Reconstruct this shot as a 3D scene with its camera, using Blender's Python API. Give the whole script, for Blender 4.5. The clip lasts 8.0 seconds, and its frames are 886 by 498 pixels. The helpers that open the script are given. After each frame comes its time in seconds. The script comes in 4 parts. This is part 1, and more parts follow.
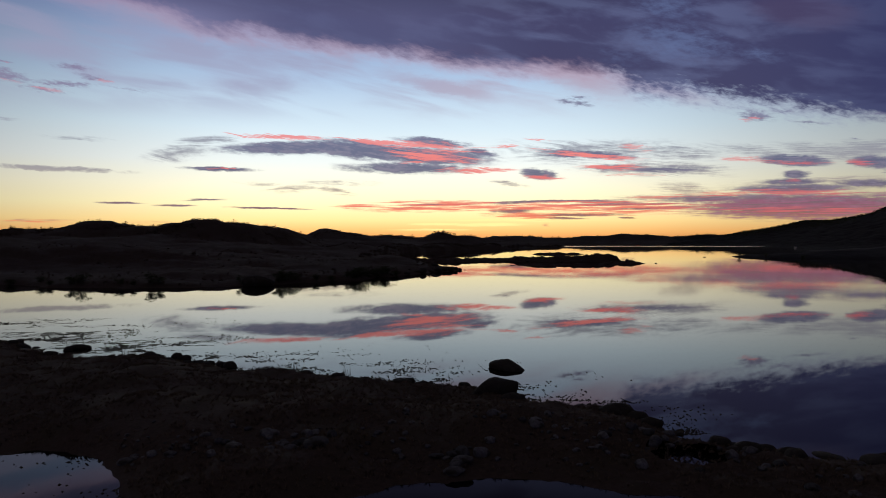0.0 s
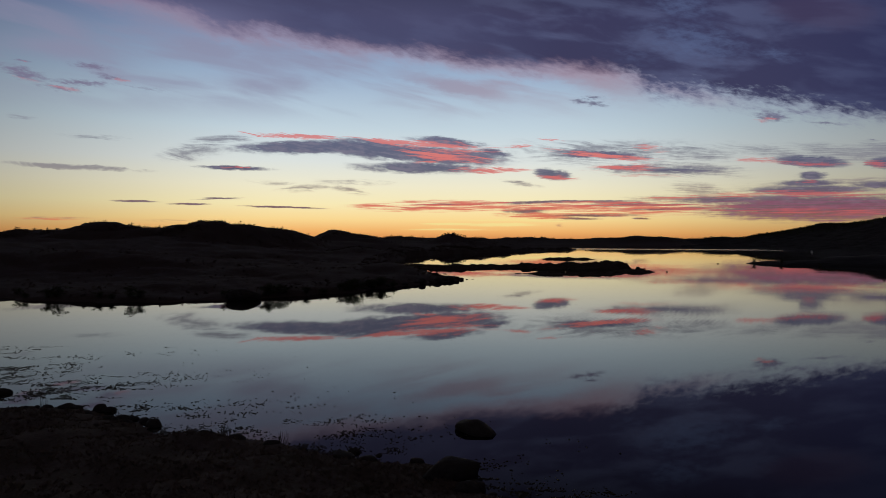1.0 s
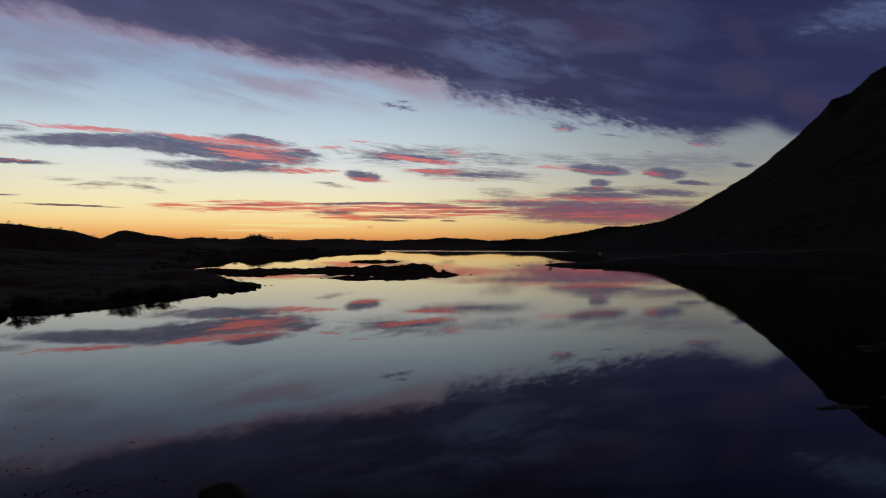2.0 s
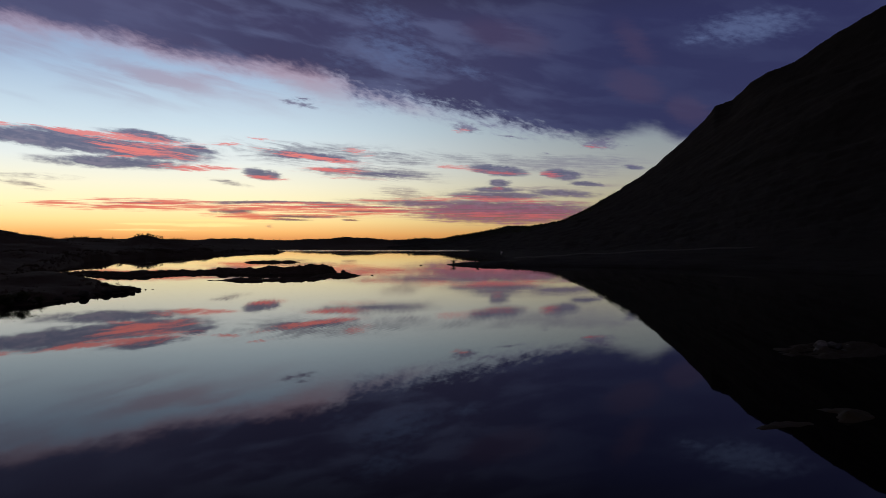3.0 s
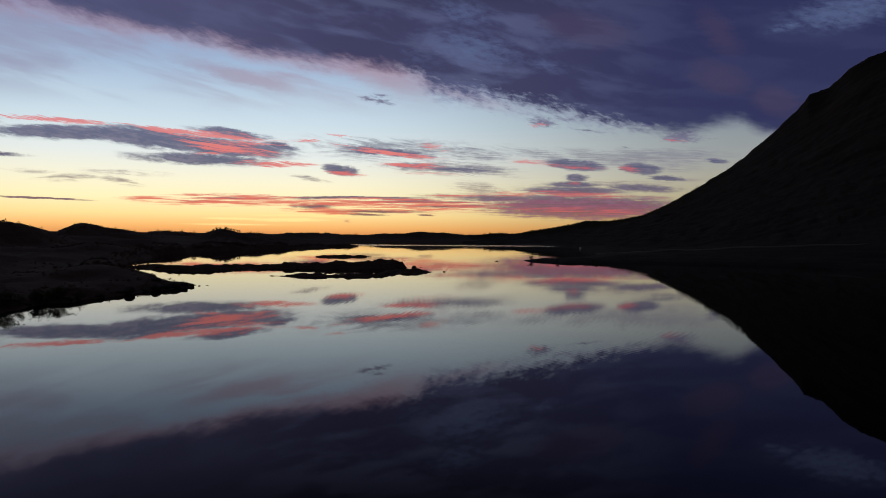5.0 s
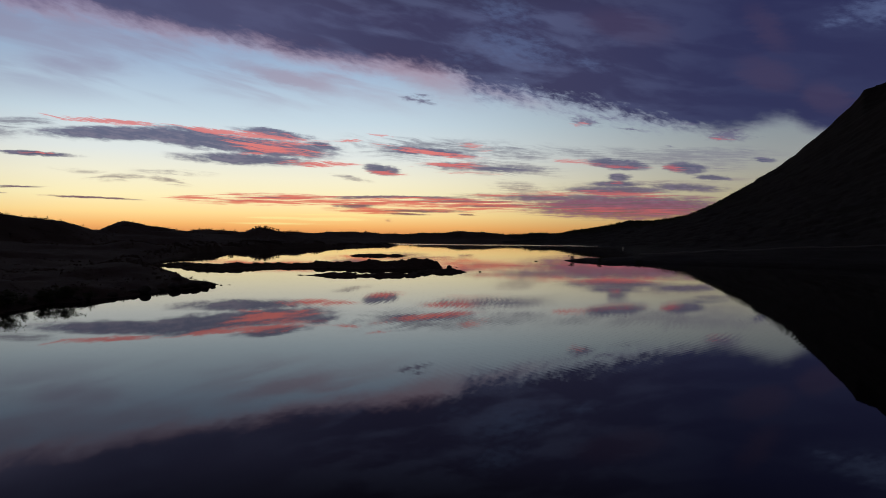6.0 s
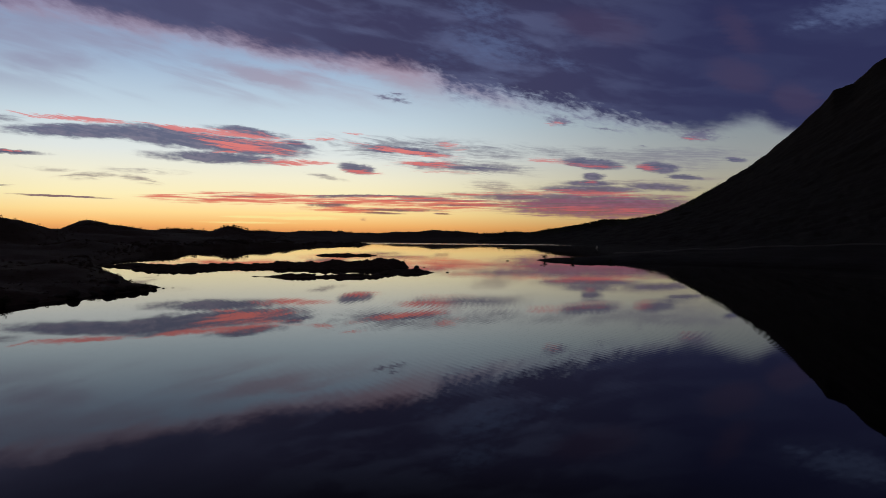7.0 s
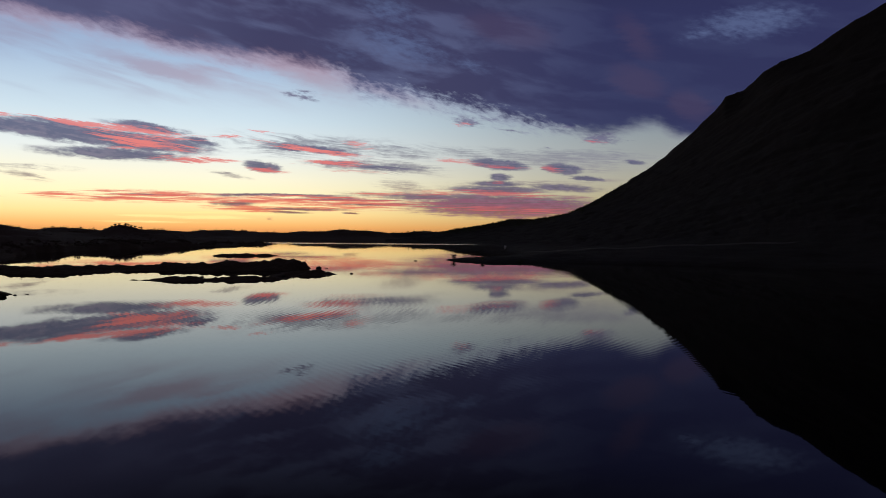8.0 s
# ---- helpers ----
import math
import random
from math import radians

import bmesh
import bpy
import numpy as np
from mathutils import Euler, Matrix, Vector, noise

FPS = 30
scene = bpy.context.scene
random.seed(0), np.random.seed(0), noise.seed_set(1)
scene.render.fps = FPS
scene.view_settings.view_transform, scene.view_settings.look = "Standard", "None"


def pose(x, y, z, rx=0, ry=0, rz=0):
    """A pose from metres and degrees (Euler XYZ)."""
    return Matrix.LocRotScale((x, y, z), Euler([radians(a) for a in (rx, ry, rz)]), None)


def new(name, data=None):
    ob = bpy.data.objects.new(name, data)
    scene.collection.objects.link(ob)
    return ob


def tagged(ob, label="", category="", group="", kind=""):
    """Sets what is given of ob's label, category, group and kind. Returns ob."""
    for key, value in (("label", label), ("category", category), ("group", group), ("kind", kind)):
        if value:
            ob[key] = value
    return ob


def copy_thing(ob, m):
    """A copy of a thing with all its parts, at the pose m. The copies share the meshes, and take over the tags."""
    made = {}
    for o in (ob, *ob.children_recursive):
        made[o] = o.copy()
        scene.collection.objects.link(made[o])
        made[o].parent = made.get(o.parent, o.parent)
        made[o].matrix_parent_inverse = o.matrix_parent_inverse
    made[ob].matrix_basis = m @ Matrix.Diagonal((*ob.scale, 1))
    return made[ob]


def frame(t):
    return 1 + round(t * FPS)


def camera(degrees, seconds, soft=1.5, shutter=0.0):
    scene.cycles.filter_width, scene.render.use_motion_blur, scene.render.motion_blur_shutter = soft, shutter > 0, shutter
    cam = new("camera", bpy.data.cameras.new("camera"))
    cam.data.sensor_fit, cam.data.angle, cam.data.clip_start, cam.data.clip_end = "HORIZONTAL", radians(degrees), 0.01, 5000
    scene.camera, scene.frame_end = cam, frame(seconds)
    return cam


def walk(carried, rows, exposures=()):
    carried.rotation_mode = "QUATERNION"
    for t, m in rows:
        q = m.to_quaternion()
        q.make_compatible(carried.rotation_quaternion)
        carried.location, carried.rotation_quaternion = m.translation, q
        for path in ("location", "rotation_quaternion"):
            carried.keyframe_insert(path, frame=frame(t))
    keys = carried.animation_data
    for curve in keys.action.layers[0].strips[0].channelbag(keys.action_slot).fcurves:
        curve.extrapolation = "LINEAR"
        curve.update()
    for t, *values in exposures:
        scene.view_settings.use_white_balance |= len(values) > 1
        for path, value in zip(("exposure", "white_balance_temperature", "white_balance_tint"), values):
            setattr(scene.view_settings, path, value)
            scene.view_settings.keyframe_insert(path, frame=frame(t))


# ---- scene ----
cam = camera(61.9, 8.0, soft=0.6, shutter=0.12)
PATH = [
    (0.0, pose(-0.00, 0.00, 8.00, 89.20, -0.02, -0.13)),
    (0.5, pose(1.56, 3.48, 9.20, 89.22, -0.21, 1.01)),
    (1.0, pose(2.85, 6.81, 10.10, 89.18, -0.34, 0.88)),
    (1.5, pose(4.10, 10.15, 10.56, 89.19, -0.50, -0.30)),
    (1.7, pose(4.65, 11.60, 10.58, 89.25, -0.49, -4.43)),
    (2.0, pose(5.50, 14.00, 10.58, 89.39, -0.42, -13.69)),
    (2.2, pose(6.05, 15.60, 10.54, 89.48, -0.47, -18.83)),
    (3.3, pose(8.55, 24.10, 10.63, 89.36, -0.32, -21.34)),
    (3.5, pose(9.00, 25.90, 10.72, 89.27, -0.34, -21.14)),
    (4.0, pose(10.19, 29.80, 10.48, 89.14, -0.50, -17.39)),
    (4.5, pose(12.00, 33.68, 10.36, 89.05, -0.57, -15.82)),
    (5.0, pose(13.40, 37.57, 10.25, 88.97, -0.57, -15.44)),
    (5.2, pose(14.12, 39.11, 10.16, 88.91, -0.60, -12.96)),
    (6.3, pose(18.22, 48.09, 9.90, 88.88, -0.75, -12.27)),
    (6.5, pose(19.13, 49.60, 9.92, 88.83, -0.71, -12.31)),
    (7.0, pose(21.36, 54.04, 9.91, 88.85, -0.71, -14.20)),
    (7.5, pose(23.07, 59.23, 9.75, 88.95, -0.71, -20.50)),
    (8.0, pose(25.25, 64.52, 9.69, 88.91, -0.72, -21.26)),
]
walk(cam, PATH, exposures=[(0.0, 0.12), (0.5, -0.12), (1.0, -0.28), (1.5, -0.37), (2.0, -0.32), (3.5, 0.0), (4.0, -0.05), (5.0, -0.1), (6.5, -0.2), (7.0, -0.2), (8.0, -0.03)])

# ---------------------------------------------------------------- world
world = bpy.data.worlds.new("dusk_sky")
scene.world = world
world.use_nodes = True
wt = world.node_tree
wt.nodes.clear()


def wnode(kind):
    return wt.nodes.new(kind)


def wfeed(socket, value):
    if isinstance(value, bpy.types.NodeSocket):
        wt.links.new(value, socket)
    else:
        socket.default_value = value


def wmath(op, a, b=0.0, c=0.0, clamp=False):
    n = wnode("ShaderNodeMath")
    n.operation, n.use_clamp = op, clamp
    wfeed(n.inputs[0], a), wfeed(n.inputs[1], b), wfeed(n.inputs[2], c)
    return n.outputs[0]


def wrange(value, a, b, c=0.0, d=1.0, kind="SMOOTHSTEP"):
    n = wnode("ShaderNodeMapRange")
    n.interpolation_type, n.clamp = kind, True
    for i, v in enumerate((value, a, b, c, d)):
        wfeed(n.inputs[i], v)
    return n.outputs[0]


def wmix(fac, a, b):
    n = wnode("ShaderNodeMix")
    n.data_type = "RGBA"
    wfeed(n.inputs[0], fac), wfeed(n.inputs[6], a), wfeed(n.inputs[7], b)
    return n.outputs[2]


def wxyz(x, y, z=0.0):
    n = wnode("ShaderNodeCombineXYZ")
    wfeed(n.inputs[0], x), wfeed(n.inputs[1], y), wfeed(n.inputs[2], z)
    return n.outputs[0]


def wnoise(vector, scale, detail=5.0, rough=0.55, distortion=0.0):
    n = wnode("ShaderNodeTexNoise")
    wfeed(n.inputs["Vector"], vector)
    n.inputs["Scale"].default_value, n.inputs["Detail"].default_value = scale, detail
    n.inputs["Roughness"].default_value, n.inputs["Distortion"].default_value = rough, distortion
    return n.outputs["Fac"]


def wramp(fac, stops):
    n = wnode("ShaderNodeValToRGB")
    wfeed(n.inputs[0], fac)
    n.color_ramp.interpolation = "EASE" if len(stops) < 3 else "LINEAR"
    e = n.color_ramp.elements
    while len(e) < len(stops):
        e.new(0.5)
    for el, (p, c) in zip(e, stops):
        el.position, el.color = p, (*c, 1)
    return n.outputs[0]


sky_dir = wnode("ShaderNodeTexCoord").outputs["Generated"]
sep = wnode("ShaderNodeSeparateXYZ")
wfeed(sep.inputs[0], sky_dir)
azim = wmath("MULTIPLY", wmath("ARCTAN2", sep.outputs[0], sep.outputs[1]), 57.2958)
elev = wmath("MULTIPLY", wmath("ARCSINE", sep.outputs[2]), 57.2958)

# clear sky after sunset: orange at the horizon, pale yellow, then blue
clear = wramp(wmath("DIVIDE", elev, 40.0, clamp=True), [
    (0.0, (0.80, 0.33, 0.105)), (0.014, (1.02, 0.54, 0.175)), (0.036, (1.11, 0.83, 0.355)), (0.065, (1.08, 0.98, 0.57)),
    (0.10, (1.0, 0.98, 0.74)), (0.145, (0.83, 0.91, 0.89)), (0.21, (0.62, 0.78, 0.88)), (0.30, (0.39, 0.54, 0.74)),
    (0.41, (0.20, 0.28, 0.51)), (0.62, (0.05, 0.065, 0.15)), (1.0, (0.016, 0.02, 0.05))])
glow = wrange(wmath("ABSOLUTE", wmath("SUBTRACT", azim, 2.0)), 12.0, 100.0, 1.0, 0.0)
away = wramp(wmath("DIVIDE", elev, 40.0, clamp=True), [
    (0.0, (0.10, 0.06, 0.06)), (0.1, (0.08, 0.07, 0.10)), (0.35, (0.04, 0.042, 0.07)), (1.0, (0.02, 0.02, 0.035))])
dim = wrange(wmath("ABSOLUTE", wmath("ADD", azim, 4.0)), 8.0, 42.0, 1.0, 0.47)
n = wnode("ShaderNodeVectorMath")
n.operation = "SCALE"
wfeed(n.inputs[0], clear), wfeed(n.inputs["Scale"], dim)
sky = wmix(glow, away, n.outputs[0])
nishita = wnode("ShaderNodeTexSky")
nishita.sky_type, nishita.sun_disc = "NISHITA", False
nishita.sun_elevation, nishita.sun_rotation = radians(-2.0), radians(2.0)
n = wnode("ShaderNodeMix")
n.data_type, n.blend_type = "RGBA", "ADD"
n.inputs[0].default_value = 0.02
wfeed(n.inputs[6], sky), wfeed(n.inputs[7], nishita.outputs[0])
sky = n.outputs[2]

# cloud coordinates in degrees, bent by slow noise, and grains of several makes
bend = wnoise(wxyz(wmath("MULTIPLY", azim, 0.30), wmath("MULTIPLY", elev, 1.1)), 1.0, 3.0)
bend_fine = wnoise(wxyz(wmath("MULTIPLY", azim, 1.1), wmath("MULTIPLY", elev, 3.8), 7.0), 1.0, 8.0, 0.62)
calm = wrange(elev, 1.5, 8.0, 0.3, 1.0)
el_bent = wmath("ADD", elev, wmath("MULTIPLY", wmath("MULTIPLY", wmath("SUBTRACT", bend, 0.5), 0.40), calm))
el_bent = wmath("ADD", el_bent, wmath("MULTIPLY", wmath("MULTIPLY", wmath("SUBTRACT", bend_fine, 0.5), 0.42), calm))
az_bent = wmath("ADD", azim, wmath("MULTIPLY", wmath("SUBTRACT", bend_fine, 0.5), 1.3))
flat = wxyz(az_bent, el_bent)
slant = wmath("ADD", elev, wmath("MULTIPLY", azim, 0.05))
fan = wmath("ADD", elev, wmath("MULTIPLY", azim, wrange(elev, 3.0, 7.0, 0.01, 0.10)))
curl = wnoise(wxyz(wmath("MULTIPLY", azim, 0.16), wmath("MULTIPLY", elev, 0.5), 31.0), 1.0, 2.0)
fan = wmath("ADD", fan, wmath("MULTIPLY", curl, 0.9))
streak = wnoise(wxyz(wmath("MULTIPLY", azim, 0.42), wmath("MULTIPLY", fan, 5.2), 3.0), 1.0, 6.0, 0.54, 0.15)
streak_low = wnoise(wxyz(wmath("MULTIPLY", azim, 0.36), wmath("MULTIPLY", elev, 9.5), 13.0), 1.0, 8.0, 0.62, 0.15)
streak = wmix(wrange(elev, 3.4, 4.6), streak_low, streak)
filament = wnoise(wxyz(wmath("MULTIPLY", azim, 0.30), wmath("MULTIPLY", fan, 4.2), 23.0), 1.0, 9.0, 0.66, 0.1)
filament_fine = wnoise(wxyz(wmath("MULTIPLY", azim, 0.75), wmath("MULTIPLY", fan, 12.0), 27.0), 1.0, 6.0, 0.62, 0.1)
filament = wmath("ADD", wmath("MULTIPLY", filament, 0.62), wmath("MULTIPLY", filament_fine, 0.38))
filament = wmix(wrange(elev, 3.4, 4.6), streak_low, filament)
cirrus = wnoise(wxyz(wmath("MULTIPLY", azim, 0.34), wmath("MULTIPLY", wmath("ADD", fan, wmath("MULTIPLY", curl, 0.8)), 5.0), 51.0), 1.0, 9.0, 0.66, 0.1)
tuft = wnoise(wxyz(wmath("MULTIPLY", azim, 1.15), wmath("MULTIPLY", slant, 3.0), 11.0), 1.0, 9.0, 0.62, 0.3)
cells = wnoise(wxyz(wmath("MULTIPLY", azim, 1.7), wmath("MULTIPLY", wmath("ADD", elev, wmath("MULTIPLY", azim, 0.12)), 5.0), 17.0), 1.0, 6.0, 0.58, 0.2)
haze = wnoise(wxyz(wmath("MULTIPLY", azim, 0.09), wmath("MULTIPLY", wmath("ADD", elev, wmath("MULTIPLY", azim, 0.17)), 0.50), 41.0), 1.0, 6.0, 0.50, 0.4)


def cloud(az, el, half_width, half_height, tilt=0.0, dense=1.0):
    """One cloud: bearing, height, half its width and height and its tilt, in degrees, and how dense it is."""
    return az, el, half_width * 1.3, half_height * 1.38, radians(tilt), dense


def together(*clouds):
    """How deep a direction lies inside the densest of some clouds; 0 outside all."""
    deepest = None
    for az, el, wide, high, tilt, dense in clouds:
        m = wnode("ShaderNodeMapping")
        m.vector_type = "TEXTURE"
        wfeed(m.inputs["Vector"], flat if deepest is None else wxyz(az_bent, el_bent, deepest))
        m.inputs["Location"].default_value = (az, el, 0)
        m.inputs["Rotation"].default_value = (0, 0, tilt)
        m.inputs["Scale"].default_value = (wide, high, 1e6)
        r = wnode("ShaderNodeVectorMath")
        r.operation = "LENGTH"
        wfeed(r.inputs[0], m.outputs[0])
        depth = wmath("MULTIPLY", wmath("SUBTRACT", 1.0, r.outputs["Value"], clamp=True), dense)
        deepest = depth if deepest is None else wmath("MAXIMUM", deepest, depth)
    return deepest


def thick(mask, grain, amount, low, high, fade=0.22):
    """Cloud cover 0 to 1 from a mask eaten away by noise."""
    eaten = wmath("ADD", mask, wmath("MULTIPLY", wmath("SUBTRACT", grain, 0.5), amount))
    return wmath("MULTIPLY", wrange(eaten, low, high), wrange(mask, 0.0, fade))


# smooth veils under the deck
veils = together(
    cloud(-28.62, 12.66, 5.79, 1.10, -2.4, 0.7),
    cloud(-18.66, 13.68, 4.59, 1.17, -7.8, 0.8),
    cloud(-15.17, 11.29, 6.15, 1.01, -4.5, 0.6),
    cloud(-8.98, 12.79, 5.66, 0.96, -4.1, 0.5),
    cloud(-0.29, 11.66, 6.33, 0.73, -10.8, 0.9),
    cloud(-15.21, 12.66, 7.36, 1.50, -14.3, 0.55),
    cloud(-27.16, 12.86, 6.68, 1.29, -7.1, 0.6),
    cloud(11.04, 11.71, 5.33, 1.31, -17.9, 1),
    cloud(15.73, 11.13, 6.26, 1.04, -15.0, 0.8),
    cloud(-21.24, 15.52, 7.29, 1.32, -7.4, 0.8),
    cloud(-14.36, 13.02, 5.56, 1.10, -5.2, 0.6),
    cloud(-12.75, 11.92, 5.49, 0.82, -9.1, 0.5),
    cloud(-28.23, 14.48, 4.38, 1.08, -4.2, 0.5),
)
# rows of small puffs
flocks = together(
    cloud(-30.49, 10.84, 1.78, 0.41, -12.4, 1),
    cloud(-26.89, 10.55, 2.38, 0.25, 2.5, 0.9),
    cloud(-28.22, 10.05, 1.90, 0.22, -2.6, 0.8),
    cloud(-26.38, 11.71, 1.52, 0.28, -2.8, 0.9),
    cloud(-25.18, 11.13, 1.32, 0.21, -8.3, 0.9),
    cloud(-30.44, 11.61, 0.66, 0.13, 0.0, 0.8),
    cloud(-22.80, 10.51, 2.26, 0.16, -2.5, 0.6),
    cloud(9.60, 10.36, 0.87, 0.25, -6.6, 0.9),
    cloud(10.79, 10.18, 1.07, 0.23, -5.4, 0.9),
    cloud(10.46, 10.61, 0.96, 0.19, -4.8, 0.8),
    cloud(23.10, 8.73, 1.43, 0.42, -10.9, 1),
    cloud(26.51, 7.99, 1.38, 0.17, -7.1, 0.8),
    cloud(33.16, 7.39, 1.80, 0.49, -5.6, 1),
    cloud(30.65, 8.34, 1.12, 0.18, -3.8, 0.8),
    cloud(33.66, 7.77, 1.09, 0.19, -7.4, 0.8),
    cloud(29.25, 6.71, 0.52, 0.10, -10.5, 0.6),
    cloud(24.90, 8.93, 2.35, 0.21, -6.5, 0.5),
    cloud(29.70, 8.64, 2.51, 0.25, -11.1, 0.5),
    cloud(34.83, 8.19, 0.50, 0.10, -11.5, 0.6),
    cloud(35.33, 7.22, 0.59, 0.10, -8.3, 0.5),
)
# thin grey wisps
wispy = together(
    cloud(-16.73, 5.13, 3.04, 0.17, -0.4, 1.5),
    cloud(-27.20, 4.79, 4.22, 0.18, -0.9, 1.5),
    cloud(-19.53, 6.26, 2.40, 0.65, 10.1, 0.9),
    cloud(-17.45, 7.22, 2.53, 0.29, 5.6, 0.8),
    cloud(-26.18, 6.96, 2.11, 0.19, -0.7, 0.8),
    cloud(-7.82, 4.27, 3.13, 0.24, -1.6, 0.6),
    cloud(-11.36, 3.79, 2.33, 0.30, 5.0, 0.8),
    cloud(-8.16, 3.67, 1.75, 0.28, -10.7, 0.8),
    cloud(5.12, 4.26, 1.75, 0.18, -9.4, 0.7),
    cloud(8.90, 6.46, 4.90, 0.94, -6.4, 0.6),
    cloud(13.25, 6.63, 4.92, 0.71, 2.7, 0.75),
    cloud(16.04, 5.17, 5.58, 0.54, -1.4, 0.8),
    cloud(17.69, 6.38, 3.93, 0.69, -4.9, 0.7),
    cloud(18.71, 5.20, 2.98, 0.49, -12.3, 0.7),
    cloud(18.34, 3.60, 2.56, 0.61, -8.0, 0.8),
    cloud(15.57, 3.08, 3.01, 0.25, 0.1, 0.7),
    cloud(22.98, 6.28, 4.33, 0.51, -6.8, 0.6),
    cloud(30.71, 5.96, 5.98, 0.71, 0.3, 1),
    cloud(31.74, 5.28, 3.64, 0.46, -4.3, 0.6),
    cloud(-13.29, 4.06, 2.86, 0.23, -3.2, 0.4),
    cloud(11.29, 6.94, 4.78, 0.55, -2.0, 0.7),
    cloud(16.73, 5.46, 3.73, 0.43, -4.5, 0.7),
    cloud(26.66, 6.20, 3.23, 0.50, -5.1, 0.7),
    cloud(33.80, 4.26, 1.58, 0.33, 0.7, 0.5),
    cloud(27.34, 3.93, 6.87, 0.38, 0.6, 0.7),
    cloud(-6.87, 5.41, 2.18, 0.30, -6.1, 0.6),
    cloud(-30.59, 7.99, 0.81, 0.19, -4.6, 0.5),
    cloud(26.91, 1.36, 1.69, 0.15, 5.4, 0.7),
    cloud(-29.82, 1.23, 0.99, 0.10, 5.2, 0.6),
    cloud(-28.62, 1.21, 2.23, 0.11, 2.1, 0.6),
    cloud(-21.17, 1.17, 1.93, 0.12, -0.4, 0.5),
    cloud(8.07, 1.06, 0.43, 0.17, -7.9, 0.7),
    cloud(8.73, 1.48, 3.02, 0.09, 2.4, 0.5),
)
# solid slate-blue clouds
slate = together(
    cloud(-11.16, 6.88, 6.02, 0.51, 2.6, 1.1),
    cloud(-5.54, 6.73, 5.22, 0.69, -4.4, 1.2),
    cloud(-0.99, 6.38, 5.46, 0.69, -3.4, 1.1),
    cloud(-2.50, 5.44, 5.24, 0.47, -0.6, 0.95),
    cloud(-0.56, 7.39, 3.29, 0.33, -5.1, 0.9),
    cloud(2.98, 6.62, 1.59, 0.30, -8.2, 0.9),
    cloud(7.48, 4.96, 1.47, 0.41, -7.2, 1.1),
    cloud(11.34, 6.38, 3.67, 0.31, -5.7, 1.1),
    cloud(16.59, 5.17, 4.46, 0.27, -1.4, 0.6),
    cloud(25.46, 5.49, 2.40, 0.43, -6.2, 1.2),
    cloud(30.36, 5.14, 1.54, 0.40, -5.6, 1.2),
    cloud(25.59, 4.48, 0.95, 0.30, 0.9, 1.1),
    cloud(32.23, 4.42, 1.36, 0.19, -7.0, 1.1),
    cloud(35.68, 5.62, 0.92, 0.21, -6.6, 0.9),
    cloud(25.25, 3.51, 4.35, 0.32, 0.0, 1),
    cloud(25.39, 3.99, 2.13, 0.25, -1.3, 1),
    cloud(30.46, 3.69, 3.37, 0.30, -2.9, 0.8),
    cloud(26.05, 2.29, 8.19, 0.94, -0.5, 1.1),
    cloud(20.01, 2.92, 4.77, 0.30, 0.1, 0.8),
    cloud(5.50, 2.16, 1.91, 0.23, -0.3, 0.9),
    cloud(10.04, 1.81, 4.77, 0.13, 0.5, 0.9),
    cloud(8.14, 2.86, 6.22, 0.10, 0.7, 1),
    cloud(0.14, 2.65, 3.87, 0.09, 0.7, 0.8),
    cloud(13.07, 2.58, 5.67, 0.11, 0.5, 1),
    cloud(16.11, 2.29, 4.37, 0.13, 1.1, 0.9),
    cloud(9.26, 1.57, 2.06, 0.11, -1.7, 0.8),
    cloud(14.18, 1.58, 0.90, 0.08, -2.2, 0.8),
    cloud(-19.83, 2.41, 1.49, 0.09, 0.2, 0.9),
    cloud(-17.84, 2.84, 1.93, 0.06, 3.6, 0.8),
    cloud(-13.08, 2.29, 3.28, 0.08, -1.1, 1),
    cloud(-23.48, 2.54, 1.71, 0.08, -0.2, 0.8),
    cloud(12.62, 2.76, 3.49, 0.18, -1.8, 0.8),
    cloud(-2.50, 2.37, 2.38, 0.09, 0.8, 0.6),
    cloud(5.30, 2.74, 2.97, 0.11, 1.4, 0.6),
    cloud(6.56, 2.33, 1.71, 0.11, 1.7, 0.7),
    cloud(12.91, 5.38, 2.89, 0.26, -0.3, 0.7),
    cloud(10.86, 6.41, 3.48, 0.34, -3.5, 1),
    cloud(-16.86, 5.17, 2.42, 0.15, -0.8, 1),
    cloud(-17.64, 2.86, 1.31, 0.08, 0.0, 0.8),
    cloud(24.82, 2.70, 5.09, 0.51, -3.3, 0.9),
    cloud(25.57, 3.54, 4.33, 0.27, -1.5, 0.9),
)
